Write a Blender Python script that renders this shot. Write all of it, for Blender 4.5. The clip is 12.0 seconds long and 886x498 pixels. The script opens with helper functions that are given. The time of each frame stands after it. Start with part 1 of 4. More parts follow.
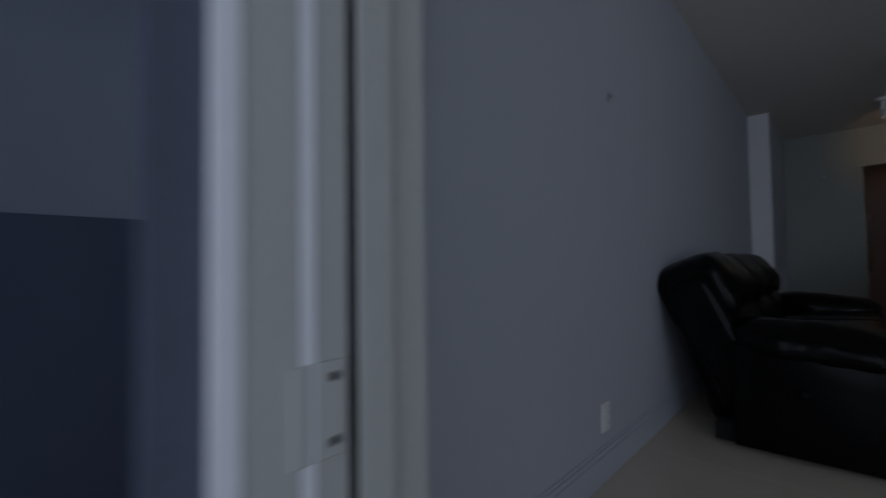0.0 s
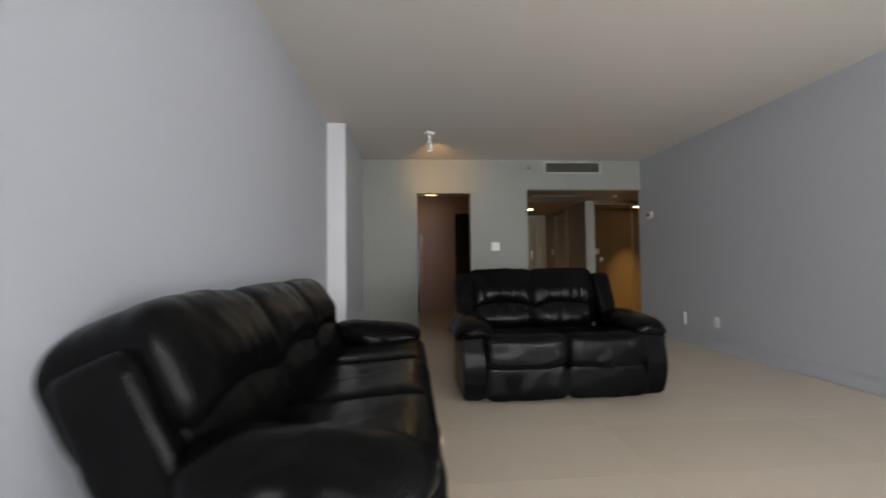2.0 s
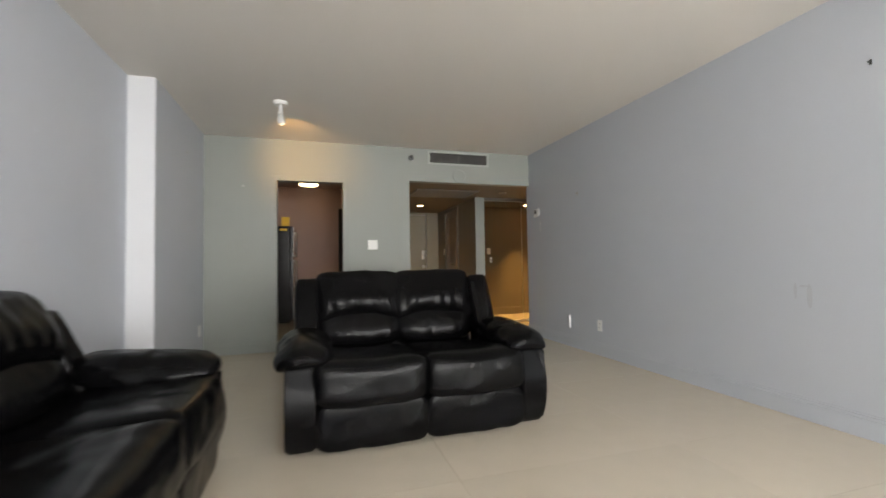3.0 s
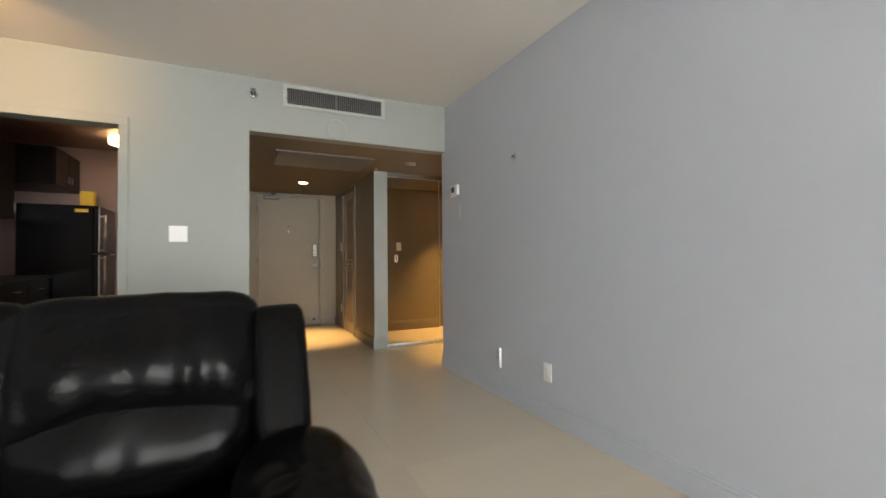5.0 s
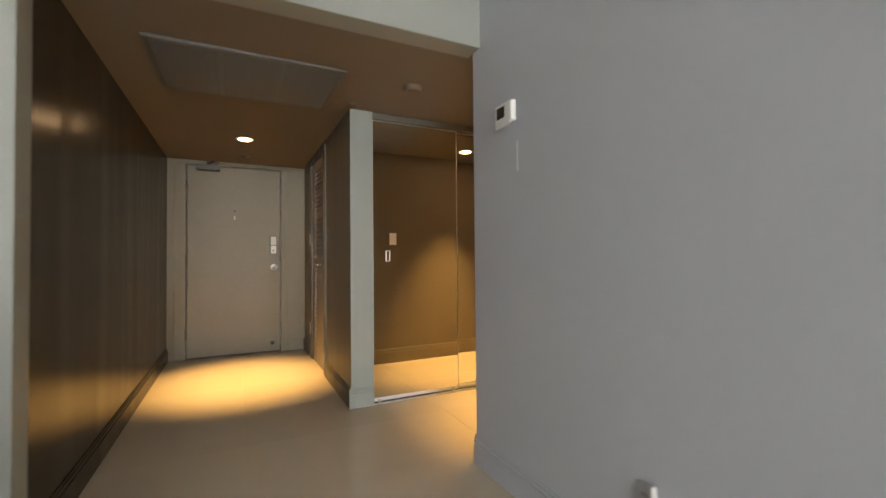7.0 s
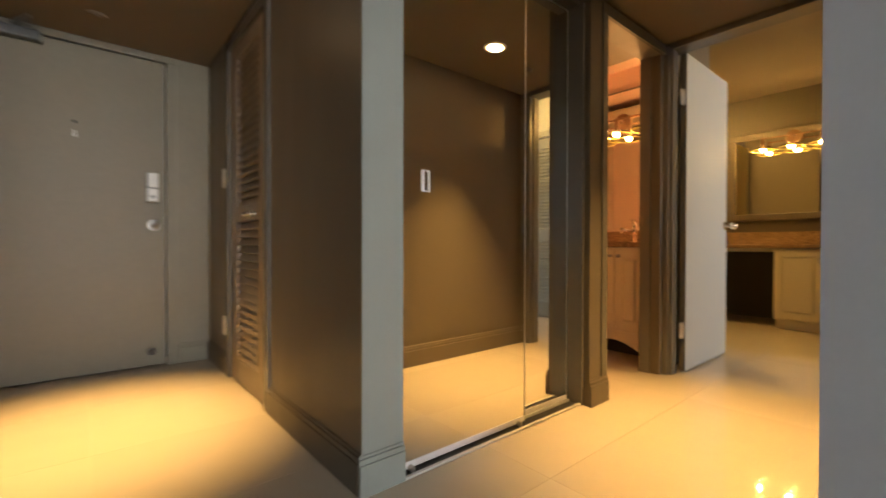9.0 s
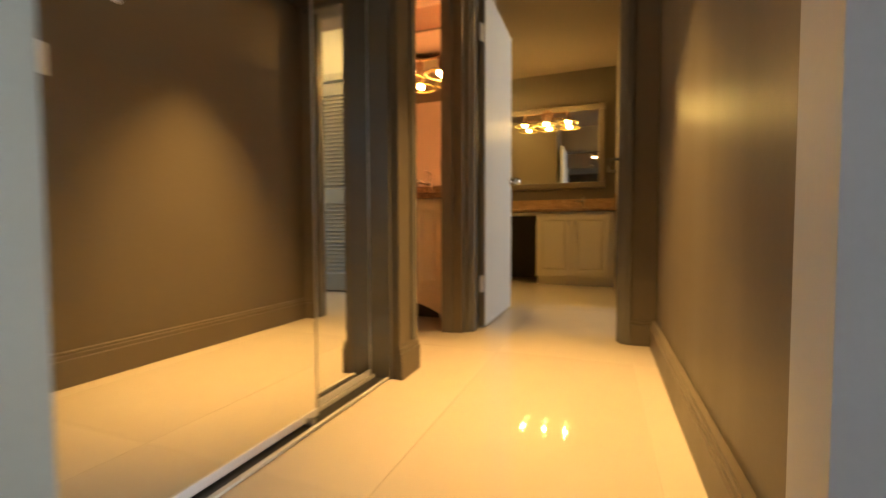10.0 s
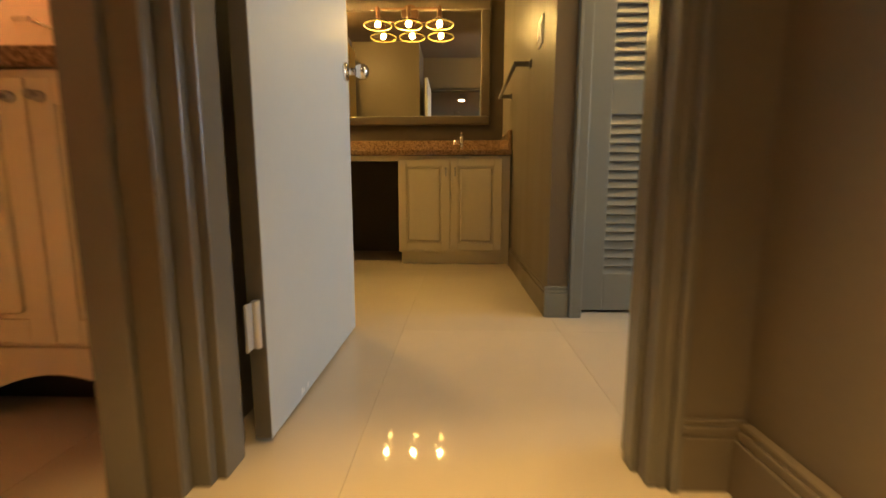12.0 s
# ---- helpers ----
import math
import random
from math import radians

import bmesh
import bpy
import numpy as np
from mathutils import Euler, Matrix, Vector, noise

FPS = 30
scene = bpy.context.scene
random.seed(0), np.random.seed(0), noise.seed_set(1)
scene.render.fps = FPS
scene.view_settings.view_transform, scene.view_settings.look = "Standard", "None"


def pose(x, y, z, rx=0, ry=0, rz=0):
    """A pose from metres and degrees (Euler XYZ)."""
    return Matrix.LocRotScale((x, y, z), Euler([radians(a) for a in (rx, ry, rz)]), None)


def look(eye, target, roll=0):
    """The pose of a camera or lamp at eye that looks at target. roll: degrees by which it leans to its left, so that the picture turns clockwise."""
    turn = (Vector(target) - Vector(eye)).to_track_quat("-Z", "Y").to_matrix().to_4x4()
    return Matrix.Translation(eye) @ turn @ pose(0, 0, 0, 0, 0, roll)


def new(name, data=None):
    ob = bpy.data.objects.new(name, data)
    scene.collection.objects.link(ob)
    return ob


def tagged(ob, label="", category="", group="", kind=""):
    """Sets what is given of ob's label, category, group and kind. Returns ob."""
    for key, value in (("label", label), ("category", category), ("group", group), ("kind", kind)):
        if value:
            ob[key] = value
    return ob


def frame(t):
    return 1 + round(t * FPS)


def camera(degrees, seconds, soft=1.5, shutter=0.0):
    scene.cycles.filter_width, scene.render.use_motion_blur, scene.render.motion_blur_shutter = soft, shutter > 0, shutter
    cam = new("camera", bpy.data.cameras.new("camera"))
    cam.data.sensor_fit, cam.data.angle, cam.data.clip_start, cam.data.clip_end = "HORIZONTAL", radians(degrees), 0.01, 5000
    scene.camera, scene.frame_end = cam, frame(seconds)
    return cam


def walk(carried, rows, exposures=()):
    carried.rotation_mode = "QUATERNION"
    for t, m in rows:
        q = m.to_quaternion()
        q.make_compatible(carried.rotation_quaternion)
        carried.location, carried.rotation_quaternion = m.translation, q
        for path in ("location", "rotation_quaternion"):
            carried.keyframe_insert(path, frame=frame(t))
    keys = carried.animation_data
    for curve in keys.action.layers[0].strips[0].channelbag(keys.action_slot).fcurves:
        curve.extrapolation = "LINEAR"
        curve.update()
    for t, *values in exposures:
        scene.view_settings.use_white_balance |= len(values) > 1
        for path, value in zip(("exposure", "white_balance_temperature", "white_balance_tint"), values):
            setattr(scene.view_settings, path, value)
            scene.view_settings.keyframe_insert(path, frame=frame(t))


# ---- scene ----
cam = camera(92.4, 12.0, shutter=0.5)
PATH = [
    (0, (-3.551, -7.438, 0.887), (-4.917, -5.978, 0.949), -0.8),
    (0.1, (-3.575, -7.343, 0.884), (-4.883, -5.831, 0.947), -0.7),
    (0.3, (-3.594, -7.216, 0.918), (-4.776, -5.603, 0.961), -0.5),
    (0.5, (-3.62, -7.05, 0.917), (-4.676, -5.352, 0.975), -0.8),
    (0.7, (-3.618, -6.905, 0.935), (-4.535, -5.128, 0.988), -0.8),
    (1, (-3.669, -6.621, 0.946), (-4.339, -4.738, 1.022), -0.8),
    (1.5, (-3.584, -6.339, 0.974), (-3.823, -4.354, 1.05), -0.5),
    (2, (-3.413, -6.027, 0.995), (-3.261, -4.035, 1.068), -0.7),
    (2.5, (-3.159, -5.692, 1.005), (-2.753, -3.734, 1.073), -0.9),
    (3, (-2.896, -5.345, 0.994), (-2.316, -3.432, 1.063), -0.9),
    (3.5, (-2.607, -4.967, 0.997), (-1.903, -3.096, 1.062), -0.9),
    (3.7, (-2.484, -4.81, 0.993), (-1.746, -2.952, 1.058), -1.0),
    (5.3, (-1.63, -3.397, 1.066), (-0.761, -1.596, 1.105), -0.4),
    (5.5, (-1.526, -3.217, 1.071), (-0.66, -1.415, 1.108), -0.5),
    (6, (-1.309, -2.781, 1.061), (-0.431, -0.984, 1.103), -0.9),
    (6.5, (-1.166, -2.289, 1.077), (-0.296, -0.488, 1.113), -0.4),
    (7, (-1.089, -1.794, 1.029), (-0.212, 0.003, 1.07), -0.5),
    (7.2, (-1.065, -1.599, 1.027), (-0.181, 0.194, 1.068), -0.1),
    (8.8, (-1.081, -0.235, 0.865), (0.08, 1.394, 0.852), 0.1),
    (9, (-1.053, -0.083, 0.809), (0.235, 1.447, 0.792), 0.1),
    (9.2, (-0.994, 0.03, 0.764), (0.435, 1.429, 0.73), -0.1),
    (9.5, (-0.868, 0.17, 0.674), (0.757, 1.335, 0.635), -0.4),
    (10, (-0.612, 0.319, 0.588), (1.256, 1.027, 0.503), -0.2),
    (10.5, (-0.257, 0.41, 0.612), (1.719, 0.67, 0.448), 0.2),
    (11, (0.161, 0.449, 0.606), (2.149, 0.513, 0.394), 0.4),
    (11.5, (0.6, 0.534, 0.581), (2.585, 0.558, 0.335), 0.9),
    (11.6, (0.685, 0.546, 0.569), (2.669, 0.575, 0.319), 0.7),
    (12, (1.022, 0.591, 0.543), (3.002, 0.655, 0.268), 0.0),
]
walk(cam, [(t, look(eye, target, roll)) for t, eye, target, roll in PATH],
     exposures=[(0.0, -3.85, 5350, 14), (0.3, -3.5, 5500, 14), (0.5, -3.1, 5700, 14), (0.7, -2.65, 5950, 13), (1.0, -2.05, 6100, 12),
                (1.5, -1.45, 6200, 13), (2.0, -0.95, 6350, 13), (2.5, -0.45, 6450, 13), (3.0, -0.28, 6500, 10), (3.5, -0.15, 6500, 10),
                (5.0, 0.04, 6500, 10), (5.5, 0.08, 6500, 10), (6.0, 0.03, 6500, 10), (6.5, 0.0, 6550, 10), (7.2, 0.1, 6600, 10), (9.0, -0.05, 6400, 10),
                (10.0, 0.0, 6250, 10), (10.5, -0.1, 6300, 9), (11.0, -0.5, 7900, 8), (11.5, -0.45, 8200, 9), (12.0, -0.05, 6050, 7)])

# ---- light ----
world = bpy.data.worlds.new("sky")
scene.world = world
world.use_nodes = True
wn = world.node_tree.nodes
sky = wn.new("ShaderNodeTexSky")
sky.sky_type, sky.sun_disc = "NISHITA", False
sky.sun_elevation, sky.sun_rotation = radians(60), radians(110)
world.node_tree.links.new(sky.outputs[0], wn["Background"].inputs[0])
wn["Background"].inputs[1].default_value = 0.12
sun = new("sun", bpy.data.lights.new("sun", "SUN"))
sun.data.energy, sun.data.angle, sun.data.color = 4.0, radians(0.5), (1.0, 0.95, 0.88)
sun.matrix_world = look((0, 0, 20), (-9.0, 3.3, 3.4))

WARM = (1.0, 0.55, 0.155)


def area_lamp(name, m, sx, sy, power, color):
    d = bpy.data.lights.new(name, "AREA")
    d.shape, d.size, d.size_y, d.energy, d.color = "RECTANGLE", sx, sy, power, color
    ob = new(name, d)
    ob.matrix_world = m
    return ob


def spot_lamp(name, x, y, z, power, degrees, blend=0.6):
    d = bpy.data.lights.new(name, "SPOT")
    d.energy, d.color, d.spot_size, d.spot_blend, d.shadow_soft_size = power, WARM, radians(degrees), blend, 0.04
    ob = new(name, d)
    ob.location = (x, y, z)
    return ob


# daylight in the balcony window and in the bedroom window
area_lamp("balcony_daylight", pose(-0.7, -9.1, 1.35, 90, 0, 0), 6.0, 2.3, 620, (1.0, 0.98, 0.95))
area_lamp("bedroom_daylight", pose(2.62, -3.3, 1.4, 90, 0, 0), 0.5, 1.6, 44, (0.78, 0.90, 1.0))
spot_lamp("hall_downlight_beam", -1.02, 2.25, 2.05, 600, 52, 1.0)
spot_lamp("corridor_downlight_beam", 0.92, 0.52, 2.05, 430, 63, 1.0)

# ---- materials ----
def material(name, color, rough=0.5, metal=0.0, grain=40.0, vary=0.06, bump=0.05, big=1.3, bump_scale=None, spec=0.5, ripple=0.0):
    m = bpy.data.materials.new(name)
    m.use_nodes = True
    nt = m.node_tree
    n, lk = nt.nodes, nt.links
    b = n["Principled BSDF"]
    b.inputs["Roughness"].default_value, b.inputs["Metallic"].default_value = rough, metal
    b.inputs["Specular IOR Level"].default_value = spec
    tc = n.new("ShaderNodeTexCoord")
    fine, wide = n.new("ShaderNodeTexNoise"), n.new("ShaderNodeTexNoise")
    fine.inputs["Scale"].default_value, wide.inputs["Scale"].default_value = grain, big
    fine.inputs["Detail"].default_value, wide.inputs["Detail"].default_value = 4, 3
    lk.new(tc.outputs["Object"], fine.inputs["Vector"])
    lk.new(tc.outputs["Object"], wide.inputs["Vector"])
    add = n.new("ShaderNodeMath")
    add.operation = "ADD"
    lk.new(fine.outputs["Fac"], add.inputs[0])
    lk.new(wide.outputs["Fac"], add.inputs[1])
    ramp = n.new("ShaderNodeMapRange")
    ramp.inputs["From Min"].default_value, ramp.inputs["From Max"].default_value = 0.5, 1.5
    ramp.inputs["To Min"].default_value, ramp.inputs["To Max"].default_value = 1 - vary, 1 + vary
    lk.new(add.outputs[0], ramp.inputs["Value"])
    mul = n.new("ShaderNodeVectorMath")
    mul.operation = "SCALE"
    mul.inputs[0].default_value = color
    lk.new(ramp.outputs[0], mul.inputs["Scale"])
    lk.new(mul.outputs[0], b.inputs["Base Color"])
    rr = n.new("ShaderNodeMapRange")
    rr.inputs["From Min"].default_value, rr.inputs["From Max"].default_value = 0.0, 1.0
    rr.inputs["To Min"].default_value, rr.inputs["To Max"].default_value = rough * 0.85, min(1, rough * 1.15)
    lk.new(wide.outputs["Fac"], rr.inputs["Value"])
    lk.new(rr.outputs[0], b.inputs["Roughness"])
    if bump:
        bp = n.new("ShaderNodeBump")
        bp.inputs["Strength"].default_value, bp.inputs["Distance"].default_value = bump, 0.004
        src = fine
        if bump_scale:
            src = n.new("ShaderNodeTexNoise")
            src.inputs["Scale"].default_value, src.inputs["Detail"].default_value = bump_scale, 5
            lk.new(tc.outputs["Object"], src.inputs["Vector"])
        lk.new(src.outputs["Fac"], bp.inputs["Height"])
        lk.new(bp.outputs[0], b.inputs["Normal"])
        if ripple:
            # slow upright unevenness of plaster and roller strokes
            mp, slow, bq = n.new("ShaderNodeMapping"), n.new("ShaderNodeTexNoise"), n.new("ShaderNodeBump")
            mp.inputs["Scale"].default_value = (1.5, 1.5, 0.2)
            slow.inputs["Scale"].default_value, slow.inputs["Detail"].default_value = 1.6, 1.5
            bq.inputs["Strength"].default_value, bq.inputs["Distance"].default_value = ripple, 0.04
            lk.new(tc.outputs["Object"], mp.inputs["Vector"])
            lk.new(mp.outputs[0], slow.inputs["Vector"])
            lk.new(slow.outputs["Fac"], bq.inputs["Height"])
            lk.new(bq.outputs[0], bp.inputs["Normal"])
    return m


def glow(name, color, strength):
    m = bpy.data.materials.new(name)
    m.use_nodes = True
    b = m.node_tree.nodes["Principled BSDF"]
    b.inputs["Base Color"].default_value = (*color, 1)
    b.inputs["Emission Color"].default_value = (*color, 1)
    b.inputs["Emission Strength"].default_value = strength
    return m


def clear(name, color, rough=0.0, ior=1.45):
    m = bpy.data.materials.new(name)
    m.use_nodes = True
    b = m.node_tree.nodes["Principled BSDF"]
    b.inputs["Base Color"].default_value = (*color, 1)
    b.inputs["Transmission Weight"].default_value = 1
    b.inputs["Roughness"].default_value = rough
    b.inputs["IOR"].default_value = ior
    return m


def granite(name):
    m = material(name, (0.30, 0.16, 0.08), 0.15, grain=60)
    n, lk = m.node_tree.nodes, m.node_tree.links
    vor = n.new("ShaderNodeTexVoronoi")
    vor.inputs["Scale"].default_value = 140
    tc = n.new("ShaderNodeTexCoord")
    lk.new(tc.outputs["Object"], vor.inputs["Vector"])
    cr = n.new("ShaderNodeValToRGB")
    cr.color_ramp.elements[0].color, cr.color_ramp.elements[1].color = (0.15, 0.095, 0.055, 1), (0.33, 0.22, 0.125, 1)
    cr.color_ramp.elements[0].position, cr.color_ramp.elements[1].position = 0.2, 0.8
    sep = n.new("ShaderNodeSeparateColor")
    lk.new(vor.outputs["Color"], sep.inputs[0])
    lk.new(sep.outputs[0], cr.inputs[0])
    lk.new(cr.outputs[0], n["Principled BSDF"].inputs["Base Color"])
    return m


def tile_material(name):
    m = material(name, (0.545, 0.488, 0.393), 0.05, grain=9, vary=0.03, bump=0.0, big=0.8)
    n, lk = m.node_tree.nodes, m.node_tree.links
    info = n.new("ShaderNodeObjectInfo")
    mr = n.new("ShaderNodeMapRange")
    mr.inputs["To Min"].default_value, mr.inputs["To Max"].default_value = 0.97, 1.03
    lk.new(info.outputs["Random"], mr.inputs["Value"])
    b = n["Principled BSDF"]
    old = b.inputs["Base Color"].links[0].from_socket
    sc = n.new("ShaderNodeVectorMath")
    sc.operation = "SCALE"
    lk.new(old, sc.inputs[0])
    lk.new(mr.outputs[0], sc.inputs["Scale"])
    lk.new(sc.outputs[0], b.inputs["Base Color"])
    return m


M_BLUE = material("blue_grey_wall_paint", (0.472, 0.502, 0.550), 0.55, grain=90, vary=0.025, bump=0.06, big=0.7)
M_GREEN = material("green_grey_wall_paint", (0.285, 0.302, 0.279), 0.55, grain=90, vary=0.025, bump=0.06, big=0.7, spec=0.3)
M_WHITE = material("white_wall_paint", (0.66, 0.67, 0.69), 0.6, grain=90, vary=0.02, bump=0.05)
M_CEIL = material("ceiling_paint", (0.71, 0.68, 0.63), 0.85, grain=160, vary=0.03, bump=0.15, big=0.6)
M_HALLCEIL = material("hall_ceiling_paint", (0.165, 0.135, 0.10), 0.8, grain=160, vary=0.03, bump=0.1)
M_HALL = material("hall_wall_gloss_paint", (0.158, 0.136, 0.104), 0.40, grain=60, vary=0.05, bump=0.04, big=0.9, spec=0.13, ripple=0.5)
# darker copy of the hall paint: the left wall's shade put into its colour
M_HALL_SHADED = material("shaded_gloss_hall_paint", (0.042, 0.037, 0.030), 0.24, grain=60, vary=0.06, bump=0.03, big=0.9, spec=0.15, ripple=0.55)
M_TRIM = material("hall_trim_gloss_paint", (0.15, 0.145, 0.13), 0.25, grain=50, vary=0.03, bump=0.03)
M_POST = material("pale_post_paint", (0.255, 0.282, 0.265), 0.45, grain=80, vary=0.03, bump=0.05)
M_DOOR = material("pale_door_paint", (0.225, 0.21, 0.165), 0.42, grain=30, vary=0.06, bump=0.05, big=2, spec=0.18)
M_SLAB = material("pale_grey_door_paint", (0.52, 0.56, 0.58), 0.42, grain=40, vary=0.02, bump=0.04)
M_LOUVRE = material("grey_louvre_paint", (0.19, 0.205, 0.195), 0.4, grain=50, vary=0.04, bump=0.04)
M_LOUVRE_B = material("brown_louvre_paint", (0.22, 0.18, 0.14), 0.4, grain=50, vary=0.04, bump=0.04)
M_TILE = tile_material("polished_beige_tile")
M_GROUT = material("tile_joint", (0.50, 0.45, 0.38), 0.8, grain=80)
M_LEATHER = material("black_leather", (0.0030, 0.0030, 0.0033), 0.24, grain=260, vary=0.10, bump=0.12, big=4, bump_scale=11, spec=0.11)
M_DARKCLOTH = material("black_underside", (0.006, 0.006, 0.006), 0.9)
M_CHROME = material("chrome", (0.75, 0.75, 0.76), 0.12, 1.0, vary=0.02, bump=0)
M_DULL = material("dull_grey_metal", (0.16, 0.16, 0.155), 0.45, 0.8, grain=120, vary=0.08, bump=0.02)
M_SATIN = material("satin_silver", (0.55, 0.54, 0.51), 0.5, 0.5, grain=120, vary=0.05, bump=0.02)
M_STEEL = material("brushed_steel", (0.50, 0.49, 0.47), 0.32, 1.0, grain=200, vary=0.05, bump=0.02)
M_COPPER = material("copper", (0.15, 0.088, 0.052), 0.42, 1.0, vary=0.06, bump=0.01)
M_PLATE = material("white_plastic", (0.76, 0.76, 0.74), 0.4, vary=0.02, bump=0)
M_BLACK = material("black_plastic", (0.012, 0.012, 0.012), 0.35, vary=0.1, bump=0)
M_GRILLE = material("grille_metal", (0.50, 0.50, 0.48), 0.45, vary=0.05, bump=0)
# vent slats, much darker than the grille metal
M_GRILLE_DK = material("dark_grille_slats", (0.12, 0.115, 0.105), 0.6, vary=0.2, bump=0)
M_VENT = material("pale_vent_paint", (0.36, 0.375, 0.35), 0.5, vary=0.04, bump=0)
M_RETURN = material("grey_return_grille", (0.105, 0.108, 0.108), 0.5, vary=0.12, bump=0)
M_FRIDGE = material("black_fridge_enamel", (0.010, 0.010, 0.011), 0.18, grain=120, vary=0.1, bump=0.04)
M_DARKWOOD = material("dark_wood_cabinet", (0.012, 0.009, 0.008), 0.4, grain=24, vary=0.25, bump=0.05, spec=0.2)
M_KITCHEN = material("kitchen_wall_paint", (0.32, 0.215, 0.19), 0.5, grain=80, vary=0.03, bump=0.05)
M_BATH = material("bathroom_wall_paint", (0.55, 0.40, 0.33), 0.5, grain=80, vary=0.03, bump=0.05)
M_CAB = material("cream_cabinet_paint", (0.80, 0.73, 0.54), 0.4, grain=30, vary=0.03, bump=0.03)
M_GRANITE = granite("brown_granite")
M_FRAME = material("brown_mirror_frame", (0.085, 0.068, 0.048), 0.4, grain=30, vary=0.12, bump=0.05)
M_YELLOW = material("yellow_card", (0.70, 0.45, 0.03), 0.6)
M_CURTAIN = material("yellow_curtain_cloth", (0.55, 0.42, 0.14), 0.85, grain=200, vary=0.1, bump=0.2)
M_TRACK = material("pale_track_metal", (0.80, 0.80, 0.80), 0.35, 0.25, vary=0.05, bump=0)
M_SMUDGE = material("scuffed_paint", (0.435, 0.455, 0.495), 0.6, vary=0.1)
M_STRIP = material("bright_white_strip", (0.90, 0.92, 0.95), 0.25, grain=60, vary=0.03, bump=0.01)
M_ALU = material("white_door_frame_aluminium", (0.50, 0.51, 0.48), 0.4, grain=60, vary=0.05, bump=0.02)
M_BALC = material("balcony_render", (0.50, 0.52, 0.56), 0.85, grain=60, vary=0.08, bump=0.2)
M_BALC_DK = material("dark_parapet_paint", (0.09, 0.10, 0.14), 0.8, grain=60, vary=0.1, bump=0.2)
M_MIRROR = material("silvered_mirror", (0.93, 0.92, 0.87), 0.0, 1.0, vary=0.0, bump=0)
M_MIRROR.node_tree.links.remove(M_MIRROR.node_tree.nodes["Principled BSDF"].inputs["Roughness"].links[0])
M_MIRROR.node_tree.nodes["Principled BSDF"].inputs["Roughness"].default_value = 0.015
M_GLASS = clear("clear_glass", (1, 1, 1))
M_TINT = clear("tinted_door_glass", (0.80, 0.85, 0.92), ior=1.1)
M_SHADE = clear("clear_lamp_glass", (1.0, 0.93, 0.70), rough=0.06)
M_RIM = material("yellow_glass_rim", (0.80, 0.70, 0.24), 0.2, vary=0.02, bump=0)
M_BULB_BATH = glow("orange_bulb", (1.0, 0.48, 0.14), 850)
M_BULB = glow("warm_bulb", (1.0, 0.58, 0.15), 880)
M_LENS = glow("downlight_lens", (1.0, 0.62, 0.30), 70)
M_DRUM = glow("kitchen_shade_glow", (1.0, 0.68, 0.32), 13.0)
M_DOME_B = glow("passage_lamp_glow", (1.0, 0.56, 0.16), 110)
# added fill glow for the dressing room, no known lamp behind it
M_DRESS_FILL = glow("dressing_fill_glow", (1.0, 0.54, 0.13), 420)
M_SPOTBULB = glow("spot_bulb_glow", (1.0, 0.62, 0.30), 5)


# ---- builders ----
def box(bm, x0, x1, y0, y1, z0, z1, bevel=0.0, segs=2):
    r = bmesh.ops.create_cube(bm, size=1.0, matrix=Matrix.LocRotScale(((x0 + x1) / 2, (y0 + y1) / 2, (z0 + z1) / 2), None, (x1 - x0, y1 - y0, z1 - z0)))
    if bevel:
        es = list({e for v in r["verts"] for e in v.link_edges})
        bmesh.ops.bevel(bm, geom=es, offset=bevel, segments=segs, affect="EDGES", profile=0.5)
    return r["verts"]


def rod(bm, a, b, r0, r1=None, n=14, caps=True):
    a, b = Vector(a), Vector(b)
    m = Matrix.Translation((a + b) / 2) @ (b - a).to_track_quat("Z", "Y").to_matrix().to_4x4()
    bmesh.ops.create_cone(bm, cap_ends=caps, segments=n, radius1=r0, radius2=r0 if r1 is None else r1, depth=(b - a).length, matrix=m)


def ball(bm, c, r, sz=1.0, n=12):
    bmesh.ops.create_uvsphere(bm, u_segments=n, v_segments=max(6, n // 2), radius=r, matrix=Matrix.LocRotScale(c, None, (1, 1, sz)))


def rounded(a, b, e):
    """A point of the square's edge drawn in to a superellipse of exponent 2 / e."""
    k = (abs(a) ** (2 / e) + abs(b) ** (2 / e)) ** (-e / 2)
    return a * k, b * k


def square_edge(u):
    """A point on the edge of the square of half-width 1, for u from 0 to 8."""
    return (1, u - 1) if u < 2 else (3 - u, 1) if u < 4 else (-1, 5 - u) if u < 6 else (u - 7, -1)


